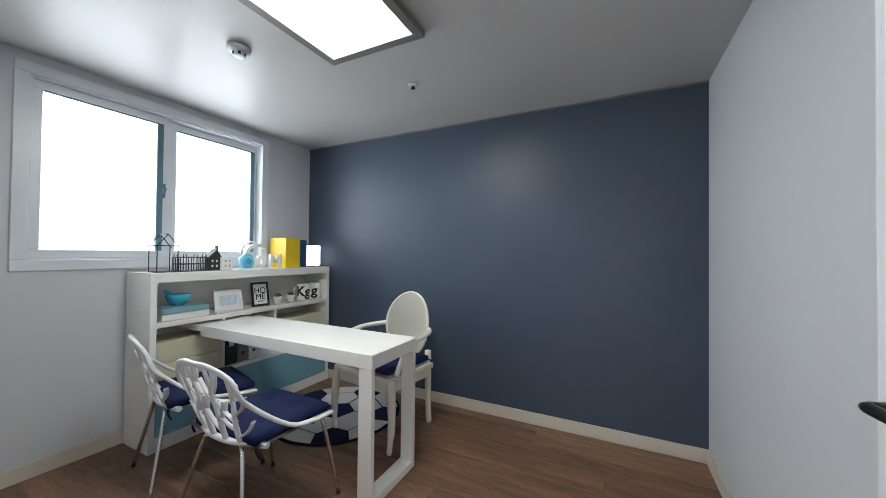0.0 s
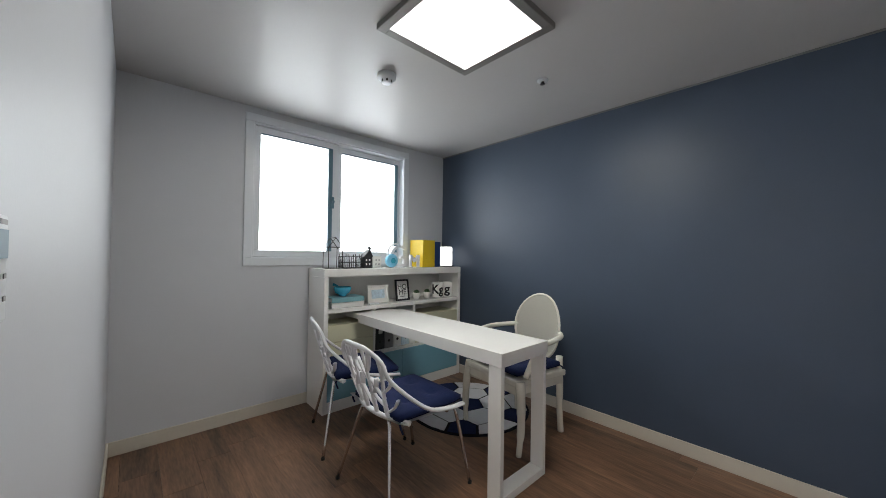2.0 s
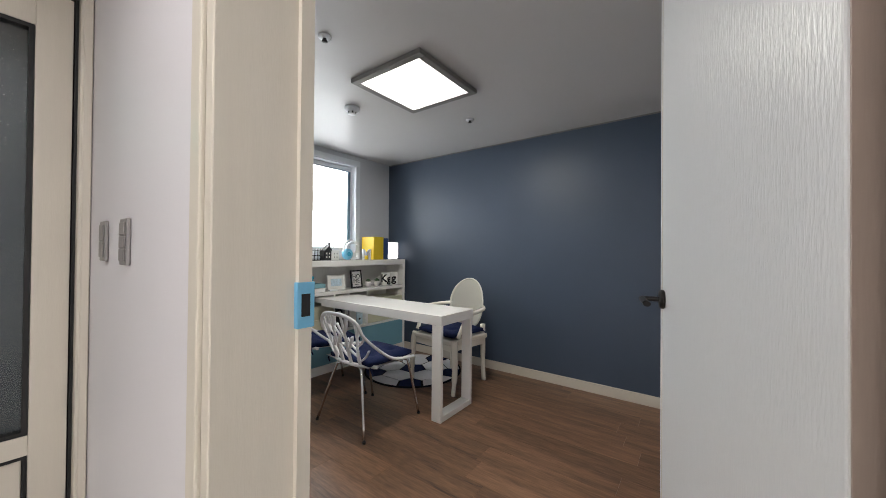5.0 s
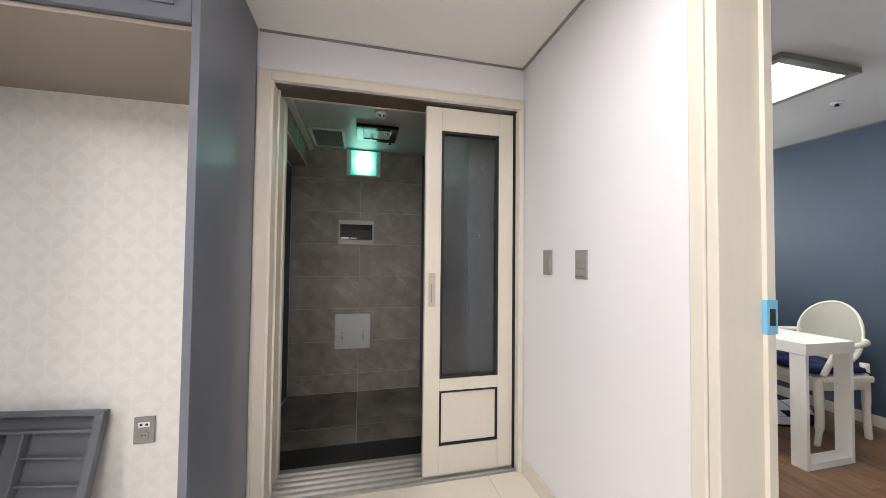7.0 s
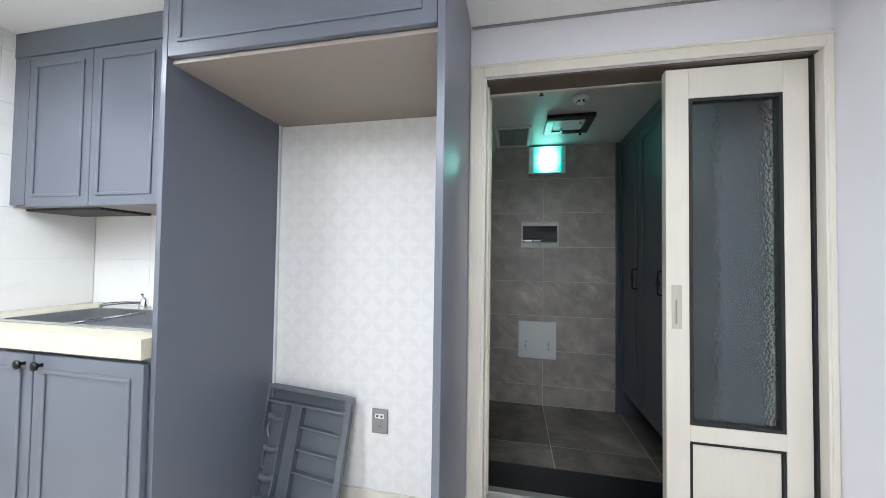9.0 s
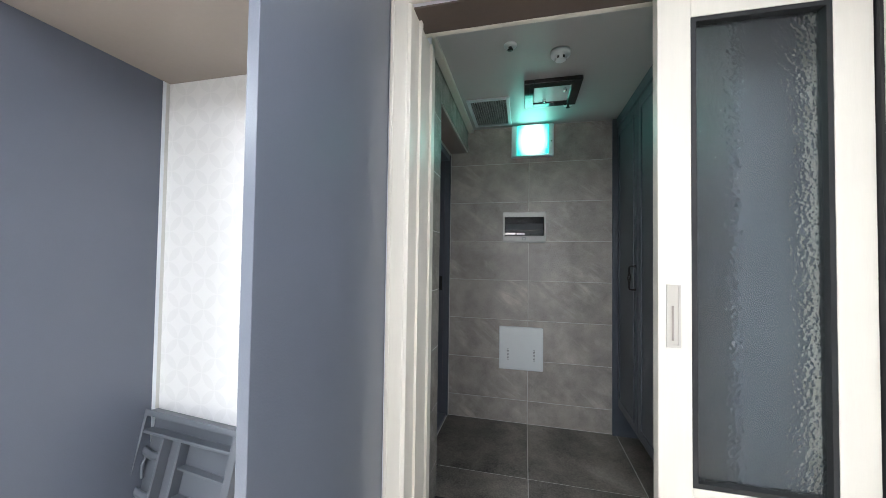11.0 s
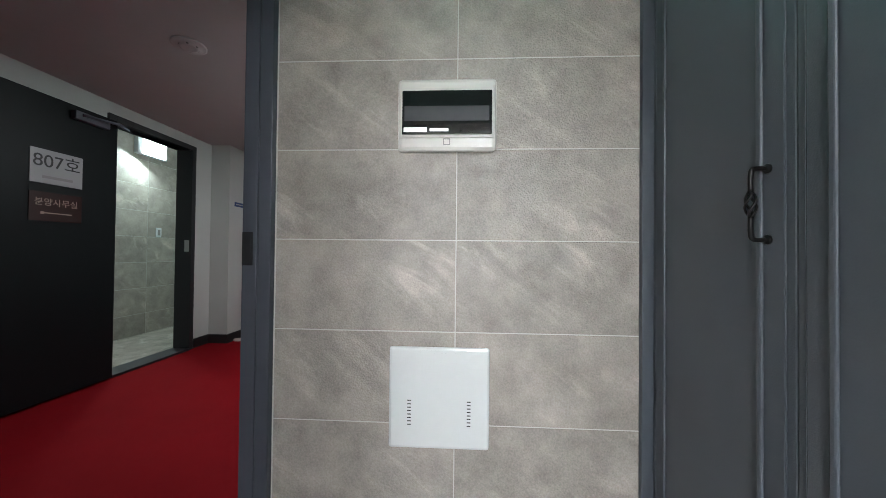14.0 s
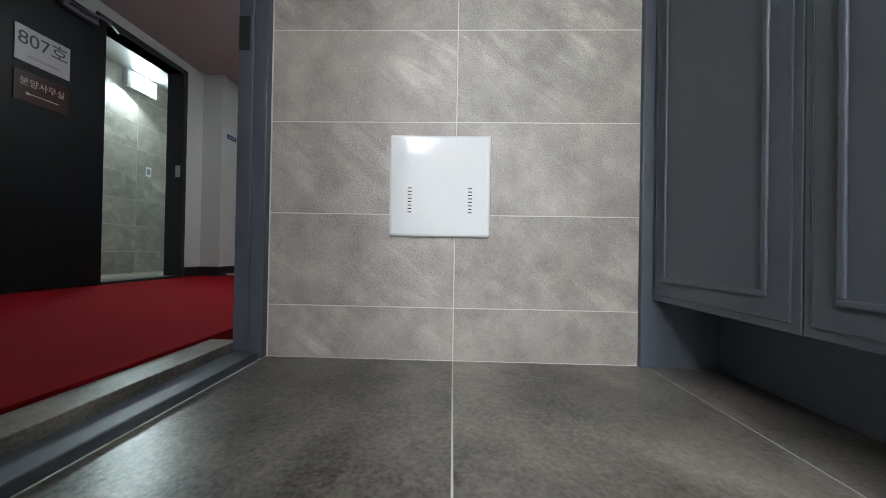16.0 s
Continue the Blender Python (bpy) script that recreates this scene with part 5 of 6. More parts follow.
pf, m = photo_frame(2.455, 2.665, 0.155, M["white_gloss"], "white picture frame with a pale blue photograph")
part("photo", box(bmesh.new(), 0.0012, 0.002, 2.495, 2.625, 0.040, 0.115, m=m), M["photo"], pf)
pf, m = photo_frame(2.745, 2.895, 0.195, M["black_paint"], "black picture frame reading HOME")
for s, z in (("HO", 0.125), ("ME", 0.075)):
    bm = text_mesh(s, 0.068, 0.0006)
    bm.transform(m @ pose(0.0022, 2.82, z, 90, 0, 90))
    part("lettering", bm, M["ink"], pf)
part("text_bar", box(bmesh.new(), 0.0012, 0.002, 2.795, 2.845, 0.036, 0.042, m=m), M["ink"], pf)


def succulent(y):
    s = thing("potted_plant", (-2.61, y, MZ), "small succulent in a white ceramic pot", "plant", "potted succulents")
    part("pot", lathe(bmesh.new(), [(0.026, MZ), (0.036, MZ + 0.04), (0.040, MZ + 0.062), (0.036, MZ + 0.062), (0.030, MZ + 0.050), (0.001, MZ + 0.050)], -2.61, y, 20), M["white_gloss"], s)
    bm = bmesh.new()
    r = random.Random(int(y * 100))
    for k in range(26):
        a, e = k * 2.4, 0.35 + 0.9 * (k / 26)
        L = 0.040 - 0.014 * (k / 26)
        d = Vector((math.cos(a) * math.cos(e), math.sin(a) * math.cos(e), math.sin(e)))
        o = Vector((-2.61, y, MZ + 0.052 + 0.0005 * k))
        tube(bm, [o, o + d * L * 0.5, o + d * L * 0.85, o + d * L], [0.004, 0.008, 0.006, 0.001], 6, 0.5)
    part("leaves", bm, M["leaf"], s)


succulent(2.985)
succulent(3.115)


def mug(y, body, label):
    c = thing("mug", (-2.61, y, MZ), label, "mug")
    part("body", lathe(bmesh.new(), [(0.050, MZ), (0.055, MZ + 0.004), (0.055, MZ + 0.150), (0.051, MZ + 0.150), (0.049, MZ + 0.01), (0.001, MZ + 0.008)], -2.61, y, 28), M["white_gloss"], c)
    part("handle", tube(bmesh.new(), smooth([(-2.63, y - 0.050, MZ + 0.12), (-2.63, y - 0.085, MZ + 0.11), (-2.63, y - 0.085, MZ + 0.06), (-2.63, y - 0.050, MZ + 0.04)], 4), 0.006, 8), M["white_gloss"], c)
    bm = text_mesh(body, 0.125, 0.0006, 0.0035)
    bm.transform(pose(0, 0, MZ + 0.078, 90, 0, 90))
    for k in range(-12, 13):
        bmesh.ops.bisect_plane(bm, geom=bm.verts[:] + bm.edges[:] + bm.faces[:], plane_co=(0, 0.006 * k, 0), plane_no=(0, 1, 0))
    for v in bm.verts:
        a = v.co.y / 0.0555
        r = 0.0562 + v.co.x
        v.co.x, v.co.y = -2.61 + r * math.cos(a - 0.72), y + r * math.sin(a - 0.72)
    part("lettering", bm, M["ink"], c)


mug(3.255, "Kg", "white canister mug lettered Kg")
mug(3.385, "g", "white canister mug lettered g")
solid("remote_control", box(bmesh.new(), -2.565, -2.53, 2.43, 2.52, MZ, MZ + 0.014, bev=0.004), M["white_device"], "small white remote control on the shelf", "remote control")
for k, (mt, lab) in enumerate((("charcoal", "black magazine box file"), ("switch_grey", "grey magazine box file"), ("white_gloss", "white magazine box file"), ("photo", "pale blue magazine box file"))):
    y0 = 2.505 + 0.088 * k
    f = thing("box_file", (-2.66, y0 + 0.04, 0.3955), lab, "box file", "box files in the desk niche")
    part("case", box(bmesh.new(), -2.80, -2.54, y0, y0 + 0.082, 0.3955, 0.625 - 0.012 * k, bev=0.002), M[mt], f)
    part("label_holder", boxes((-2.5398, -2.538, y0 + 0.022, y0 + 0.060, 0.53, 0.575)), M["pages"], f)
    part("finger_hole", lathe(bmesh.new(), [(0.012, -2.5398), (0.012, -2.5385), (0.001, -2.5385)], y0 + 0.041, 0.46, 14, "x"), M["black"], f)


# ---- things: hall and kitchen ----
def switch(x, z, label, rockers):
    s = thing("light_switch", (x, HY, z), label, "switch", "grey wall switches")
    part("plate", box(bmesh.new(), x - 0.037, x + 0.037, HY - 0.010, HY - 0.001, z - 0.060, z + 0.060, bev=0.003), M["switch_grey"], s)
    h = 0.10 / rockers
    for k in range(rockers):
        part("rocker", box(bmesh.new(), x - 0.028, x + 0.028, HY - 0.0135, HY - 0.0102, z - 0.050 + h * k + 0.001, z - 0.050 + h * (k + 1) - 0.001, bev=0.002), M["switch_grey"], s)


switch(-1.060, 1.210, "grey wall switch plate with two rockers", 2)
switch(-0.800, 1.205, "grey wall switch plate with three rockers", 3)


def socket(name, x, y, z, label):
    s = thing(name, (x, y, z), label, "socket", "wall sockets")
    part("plate", box(bmesh.new(), x, x + 0.009, y - 0.040, y + 0.040, z - 0.058, z + 0.058, bev=0.003), M["switch_grey"], s)
    part("outlet", lathe(bmesh.new(), [(0.020, x + 0.0092), (0.020, x + 0.0112), (0.017, x + 0.0112), (0.016, x + 0.0094)], y, z - 0.022, 20, "x"), M["switch_grey"], s)
    part("data_port", boxes((x + 0.0092, x + 0.011, y - 0.022, y + 0.022, z + 0.014, z + 0.036), bev=0.001), M["white_device"], s)
    for d in (-0.007, 0.007):
        part("pin_hole", lathe(bmesh.new(), [(0.003, x + 0.0096), (0.003, x + 0.0100), (0.0005, x + 0.0100)], y + d, z - 0.022, 8, "x"), M["black"], s)
        part("port_hole", boxes((x + 0.0111, x + 0.0116, y + d * 1.5 - 0.005, y + d * 1.5 + 0.005, z + 0.020, z + 0.030)), M["black"], s)


socket("wall_socket", XK, -1.190, 0.455, "grey socket and data outlet low on the wallpaper")

# fridge housing
FX, FY0, FY1, FZ = -0.742, -1.785, -0.766, 1.932
fh = thing("fridge_housing", (-1.05, -1.275, HZ), "empty blue-grey fridge housing with a cupboard above", "cabinet")
part("side_panel", box(bmesh.new(), XK + 0.03, FX, FY0, FY0 + 0.022, HZ, HC - 0.002, bev=0.0015), M["grey_panel"], fh)
part("side_panel", box(bmesh.new(), HX + 0.018, FX, FY1 - 0.024, FY1, HZ, HC - 0.002, bev=0.0015), M["grey_panel"], fh)
part("edge_trim", boxes((XK + 0.016, XK + 0.029, FY0 + 0.008, FY0 + 0.022, HZ, FZ)), M["pvc"], fh, "white edge strip at the wall")
part("carcass", boxes((XK + 0.03, FX - 0.022, FY0 + 0.023, FY1 - 0.025, FZ + 0.003, HC - 0.002)), M["grey_panel"], fh)
part("bottom_panel", boxes((XK + 0.002, FX - 0.021, FY0 + 0.023, FY1 - 0.025, FZ - 0.012, FZ + 0.002)), M["tan"], fh, "tan underside")
shaker(FX - 0.020, FY0 + 0.024, FY1 - 0.026, FZ + 0.004, HC - 0.006, 0.020, M["grey_panel"], fh, w=0.045)

# upper cupboard over the sink
UX, UY0, UY1, UZ0, UZ1 = -0.968, YK + 0.002, FY0 - 0.002, 1.458, HC - 0.002
uc = thing("wall_cupboard", (-1.15, -2.37, UZ0), "blue-grey wall cupboard with two framed doors", "cabinet")
part("body", box(bmesh.new(), -1.318, UX - 0.021, UY0, UY1, UZ0 + 0.012, UZ1, bev=0.001), M["grey_panel"], uc)
part("bottom_panel", boxes((-1.318, UX - 0.022, UY0, UY1, UZ0 + 0.001, UZ0 + 0.0115)), M["tan"], uc)
part("filler", box(bmesh.new(), UX - 0.020, UX + 0.004, UY0, UY1, 2.185, UZ1, bev=0.001), M["grey_panel"], uc)
part("filler", boxes((UX - 0.020, UX, -2.055, UY1, UZ0 + 0.012, 2.184)), M["grey_panel"], uc)
part("filler", boxes((UX - 0.020, UX, UY0, -2.852, UZ0 + 0.012, 2.184)), M["grey_panel"], uc)
shaker(UX - 0.020, -2.850, -2.458, UZ0, 2.182, 0.020, M["grey_panel"], uc, w=0.045)
shaker(UX - 0.020, -2.455, -2.058, UZ0, 2.182, 0.020, M["grey_panel"], uc, w=0.045)
part("range_hood_edge", boxes((-1.25, -1.02, UY0 + 0.01, -2.46, UZ0 - 0.012, UZ0 + 0.0008), bev=0.003), M["black"], uc, "black strip under the cupboard")

# base units, worktop with a corner, sink, tap
KX = -0.722
for y0, y1 in ((-2.292, FY0 - 0.002), (-2.80, -2.294), (YK + 0.002, -2.802)):
    bu = thing("base_cabinet", ((-1.02), (y0 + y1) / 2, HZ), "blue-grey base cabinet with a framed door and dark knob", "cabinet", "kitchen base cabinets")
    part("body", boxes((-1.318, KX - 0.021, y0 + 0.001, y1 - 0.001, HZ + 0.10, 0.884)), M["grey_panel"], bu)
    part("plinth", boxes((-1.318, KX - 0.06, y0 + 0.001, y1 - 0.001, HZ, HZ + 0.099)), M["grey_panel"], bu)
    if y1 - y0 > 0.2:
        d = shaker(KX - 0.020, y0 + 0.002, y1 - 0.002, HZ + 0.105, 0.868, 0.020, M["grey_panel"], bu, w=0.050)
    else:
        part("filler", boxes((KX - 0.020, KX, y0 + 0.002, y1 - 0.002, HZ + 0.105, 0.868)), M["grey_panel"], bu)
    if y0 < -2.9:
        continue
    yk = y0 + 0.042 if y0 > -2.3 else y1 - 0.042
    part("knob", lathe(bmesh.new(), [(0.007, KX), (0.006, KX + 0.012), (0.016, KX + 0.018), (0.017, KX + 0.026), (0.010, KX + 0.030), (0.001, KX + 0.031)], yk, 0.833, 18, "x"), M["dark_metal"], d, "dark round knob")
wt = thing("worktop", (-1.0, -2.4, 0.886), "cream solid-surface worktop with a sink cut-out", "worktop")
W0, W1 = 0.886, 0.955
SKY0, SKY1, SKX0, SKX1 = -2.72, -1.86, -1.25, -0.82
for d in ((-1.318, SKX0, YK + 0.002, FY0 - 0.003, W0, W1), (SKX1, KX + 0.012, YK + 0.002, FY0 - 0.003, W0, W1), (SKX0, SKX1, SKY1, FY0 - 0.003, W0, W1), (SKX0, SKX1, YK + 0.002, SKY0, W0, W1)):
    part("slab", boxes(d), M["counter"], wt)
sk = thing("sink", ((SKX0 + SKX1) / 2, (SKY0 + SKY1) / 2, W1), "stainless steel kitchen sink with a drainer ledge", "sink")
bm = boxes((SKX0 - 0.015, SKX1 + 0.012, SKY0 - 0.012, SKY0 + 0.02, W1 + 0.0005, W1 + 0.004), (SKX0 - 0.015, SKX1 + 0.012, SKY1 - 0.02, SKY1 + 0.012, W1 + 0.0005, W1 + 0.004), (SKX0 - 0.015, SKX0 + 0.06, SKY0 + 0.02, SKY1 - 0.02, W1 + 0.0005, W1 + 0.004), (SKX1 - 0.02, SKX1 + 0.012, SKY0 + 0.02, SKY1 - 0.02, W1 + 0.0005, W1 + 0.004), bev=0.0015)
part("rim", bm, M["steel"], sk)
x0, x1, y0, y1, zb = SKX0 + 0.06, SKX1 - 0.02, SKY0 + 0.02, SKY1 - 0.02, W1 - 0.18
bm = boxes((x0, x1, y0, y1, zb, zb + 0.003), (x0, x0 + 0.003, y0, y1, zb + 0.003, W1), (x1 - 0.003, x1, y0, y1, zb + 0.003, W1), (x0, x1, y0, y0 + 0.003, zb + 0.003, W1), (x0, x1, y1 - 0.003, y1, zb + 0.003, W1))
part("basin", bm, M["steel"], sk)
part("drain", lathe(bmesh.new(), [(0.055, zb + 0.0032), (0.050, zb + 0.007), (0.03, zb + 0.006), (0.001, zb + 0.006)], (x0 + x1) / 2, (y0 + y1) / 2, 24), M["chrome"], sk)
part("ledge", tube(bmesh.new(), [(x0, y0 + 0.30, W1 - 0.01), (x1, y0 + 0.30, W1 - 0.01)], 0.006), M["chrome"], sk)
tp = thing("tap", (-1.23, -2.50, W1), "short chrome kitchen tap behind the sink", "tap")
part("body", lathe(bmesh.new(), [(0.026, W1 + 0.004), (0.024, W1 + 0.02), (0.018, W1 + 0.03), (0.018, W1 + 0.045), (0.012, W1 + 0.055), (0.001, W1 + 0.057)], -1.23, -2.46, 20), M["chrome"], tp)
part("spout", tube(bmesh.new(), smooth([(-1.23, -2.46, W1 + 0.03), (-1.17, -2.50, W1 + 0.038), (-1.11, -2.54, W1 + 0.036), (-1.09, -2.55, W1 + 0.028)], 5), 0.008), M["chrome"], tp)
part("lever", tube(bmesh.new(), [(-1.23, -2.46, W1 + 0.055), (-1.21, -2.45, W1 + 0.078)], 0.006), M["chrome"], tp)
sn = thing("wall_socket", (-0.45, YK, 1.12), "grey double socket on the kitchen tile", "socket", "wall sockets")
part("plate", box(bmesh.new(), -0.59, -0.46, YK + 0.001, YK + 0.010, 1.06, 1.18, bev=0.003), M["switch_grey"], sn)
for x in (-0.557, -0.493):
    part("outlet", lathe(bmesh.new(), [(0.020, YK + 0.0102), (0.020, YK + 0.0122), (0.016, YK + 0.0122), (0.015, YK + 0.0104)], x, 1.12, 18, "y"), M["dark_metal"], sn)

# cutlery tray leaning on the alcove wall
ct = thing("cutlery_tray", (-1.235, -1.575, HZ + 0.028), "grey plastic cutlery tray standing on edge against the wall", "cutlery tray")
ct.matrix_basis = Matrix.Translation((-1.235, -1.575, HZ + 0.028)) @ Matrix.Rotation(radians(-11), 4, "Y") @ Matrix.Rotation(radians(-3.6), 4, "X")
TW, TH, TD, TT = 0.455, 0.505, 0.050, 0.006
part("base", boxes((-TD / 2, -TD / 2 + 0.004, -TW / 2, TW / 2, 0, TH)), M["grey_plastic"], ct, local=True)
part("wall", boxes((-TD / 2 + 0.004, TD / 2, -TW / 2, TW / 2, 0, TT), (-TD / 2 + 0.004, TD / 2, -TW / 2, TW / 2, TH - TT, TH), (-TD / 2 + 0.004, TD / 2, -TW / 2, -TW / 2 + TT, TT, TH - TT), (-TD / 2 + 0.004, TD / 2, TW / 2 - TT, TW / 2, TT, TH - TT), bev=0.0015), M["grey_plastic"], ct, local=True)
part("rim", boxes((TD / 2, TD / 2 + 0.003, -TW / 2 - 0.008, TW / 2 + 0.008, -0.008, 0.014), (TD / 2, TD / 2 + 0.003, -TW / 2 - 0.008, TW / 2 + 0.008, TH - 0.014, TH + 0.008), (TD / 2, TD / 2 + 0.003, -TW / 2 - 0.008, -TW / 2 + 0.022, 0.014, TH - 0.014), (TD / 2, TD / 2 + 0.003, TW / 2 - 0.022, TW / 2 + 0.008, 0.014, TH - 0.014), bev=0.001), M["grey_plastic"], ct, local=True)
for d in ((-TW / 2 + TT, TW / 2 - TT, 0.425, 0.437), (-0.115, -0.105, TT, 0.424), (-0.030, -0.020, TT, 0.424)):
    part("divider", boxes((-TD / 2 + 0.004, TD / 2 - 0.004, *d), bev=0.002), M["grey_plastic"], ct, local=True)
for z in (0.335, 0.235, 0.135):
    bm = box(bmesh.new(), -TD / 2 + 0.004, TD / 2 - 0.012, -0.019, TW / 2 - TT, -0.004, 0.004, bev=0.0015, m=Matrix.Translation((0, 0, z)) @ Matrix.Rotation(radians(-2.5), 4, "X"))
    part("divider", bm, M["grey_plastic"], ct, local=True)
for z in (0.36, 0.22, 0.09):
    part("rib", tube(bmesh.new(), smooth([(-0.004, -TW / 2 + TT, z), (-0.002, -0.16, z - 0.015), (-0.004, -0.115, z)], 4), 0.008, 6, 2.0), M["grey_plastic"], ct, local=True)
    part("rib", tube(bmesh.new(), smooth([(-0.004, -TW / 2 + 0.035, z - 0.02), (-0.004, -TW / 2 + 0.025, z - 0.06), (-0.004, -TW / 2 + 0.04, z - 0.10)], 4), 0.006, 6), M["grey_plastic"], ct, local=True)

# ---- things: entrance ----
CY = 0.372
edges = (-3.118, -2.627, -2.147, -1.667)


def iron_handle(x, parent):
    bm = bmesh.new()
    z0, z1, y = 1.025, 1.175, CY - 0.002
    tube(bm, smooth([(x, y, z0), (x, y - 0.026, z0), (x, y - 0.033, z0 + 0.012), (x, y - 0.033, z0 + 0.05)], 4), 0.0052, 8)
    tube(bm, smooth([(x, y, z1), (x, y - 0.026, z1), (x, y - 0.033, z1 - 0.012), (x, y - 0.033, z1 - 0.05)], 4), 0.0052, 8)
    for k in range(4):
        pts = []
        for q in range(9):
            u = q / 8
            a = k * math.pi / 2 + u * math.pi
            r = 0.003 + 0.0075 * math.sin(math.pi * u)
            pts.append((x + r * math.cos(a), y - 0.033 + r * math.sin(a), z0 + 0.048 + u * (z1 - z0 - 0.096)))
        tube(bm, pts, 0.0027, 6)
    h = part("handle", bm, M["dark_metal"], parent, "black iron twisted-cage handle")
    for z in (z0, z1):
        part("rosette", lathe(bmesh.new(), [(0.011, CY), (0.010, CY - 0.004), (0.005, CY - 0.006)], x, z, 14, "y"), M["dark_metal"], h)


def shoe_door(x0, x1, parent):
    z0, z1 = 0.110, 2.235
    bm = box(bmesh.new(), x0 + 0.0015, x1 - 0.0015, CY + 0.004, CY + 0.020, z0, z1, bev=0.002)
    box(bm, x0 + 0.020, x1 - 0.020, CY, CY + 0.0039, z0 + 0.020, z1 - 0.020, bev=0.0035)
    d = part("door", bm, M["shoe_panel"], parent)
    w, bm = 0.066, bmesh.new()
    a0, a1, c0, c1, e = x0 + w, x1 - w, z0 + w, z1 - w, 0.014
    for a in ((a0, a1, c0, c0 + e), (a0, a1, c1 - e, c1), (a0, a0 + e, c0 + e, c1 - e), (a1 - e, a1, c0 + e, c1 - e)):
        box(bm, a[0], a[1], CY - 0.008, CY - 0.0001, a[2], a[3], bev=0.0035)
    part("moulding", bm, M["shoe_panel"], d)
    return d


for k, (x0, x1) in enumerate(zip(edges, edges[1:])):
    sc = thing("shoe_cabinet", ((x0 + x1) / 2, 0.58, 0.12), "tall dark grey shoe cabinet with one framed door", "cabinet", "shoe cabinets")
    part("body", boxes((x0 + 0.001, x1 - 0.001, CY + 0.021, 0.795, 0.108, 2.236)), M["shoe_panel"], sc)
    d = shoe_door(x0, x1, sc)
    iron_handle(x1 - 0.058 if k < 2 else x0 + 0.048, d)
sc = thing("shoe_cabinet_filler", (-3.09, 0.58, EZ), "dark grey end panel and cornice of the shoe cabinets", "cabinet")
part("side_panel", box(bmesh.new(), EX + 0.001, edges[0] - 0.002, CY - 0.032, 0.795, EZ, EZC - 0.002, bev=0.002), M["shoe_panel"], sc)
part("cornice", box(bmesh.new(), edges[0], SWX - 0.012, CY - 0.006, 0.795, 2.2375, EZC - 0.002, bev=0.003), M["shoe_panel"], sc)
part("side_panel", boxes((edges[-1] + 0.002, SWX - 0.012, CY, 0.795, EZ, 2.236)), M["shoe_panel"], sc)
part("plinth", boxes((edges[0], edges[-1], 0.60, 0.795, EZ, 0.106)), M["shoe_panel"], sc, "recessed dark plinth")

# breaker box, terminal cover and emergency light on the tile wall
bk = thing("breaker_box", (EX, -0.325, 1.475), "ivory breaker box with a smoked flap on the tiles", "breaker box")
bm = box(bmesh.new(), EX + 0.001, EX + 0.020, -0.499, -0.153, 1.347, 1.602, bev=0.014)
part("body", bm, M["breaker_white"], bk)
part("flap_frame", box(bmesh.new(), EX + 0.0202, EX + 0.028, -0.490, -0.162, 1.392, 1.566, bev=0.003), M["breaker_white"], bk)
part("flap", box(bmesh.new(), EX + 0.0283, EX + 0.034, -0.482, -0.170, 1.402, 1.556, bev=0.003), M["smoked"], bk, "smoked plastic flap")
part("breaker_strip", boxes((EX + 0.0343, EX + 0.0350, -0.474, -0.180, 1.448, 1.500)), M["charcoal"], bk, "row of breakers behind the flap")
part("rail_strip", boxes((EX + 0.0343, EX + 0.0352, -0.476, -0.395, 1.410, 1.426)), M["alu"], bk, "pale mounting strip behind the flap")
part("rail_strip", boxes((EX + 0.0343, EX + 0.0352, -0.385, -0.320, 1.412, 1.422)), M["alu"], bk)
part("catch", rim(EX + 0.0202, EX + 0.023, -0.338, -0.314, 1.368, 1.391, 0.003), M["switch_grey"], bk)
cm = thing("terminal_cover", (EX, -0.344, 0.485), "white square communication box cover with vent slots", "wall box")
part("cover", box(bmesh.new(), EX + 0.001, EX + 0.020, -0.520, -0.169, 0.310, 0.661, bev=0.009), M["box_white"], cm)
for y in (-0.454, -0.247):
    for k in range(8):
        part("vent_slot", boxes((EX + 0.0201, EX + 0.0206, y, y + 0.013, 0.392 + 0.0118 * k, 0.3955 + 0.0118 * k)), M["ink"], cm)
part("grip", boxes((EX + 0.0201, EX + 0.0215, -0.41, -0.27, 0.642, 0.652), bev=0.001), M["box_white"], cm)
em = thing("emergency_light", (EX, -0.265, 2.18), "glowing blue-green emergency light box under the ceiling", "emergency light")
part("housing", box(bmesh.new(), EX + 0.001, EX + 0.055, -0.432, -0.099, 2.046, 2.305, bev=0.006), M["white_device"], em)
lens = part("lens", box(bmesh.new(), EX + 0.0555, EX + 0.066, -0.389, -0.140, 2.056, 2.298, bev=0.006), M["exit_glow"], em, "bright cyan-white lens")
part("test_button", lathe(bmesh.new(), [(0.005, EX + 0.0552), (0.005, EX + 0.058), (0.001, EX + 0.058)], -0.119, 2.16, 10, "x"), M["black"], em)

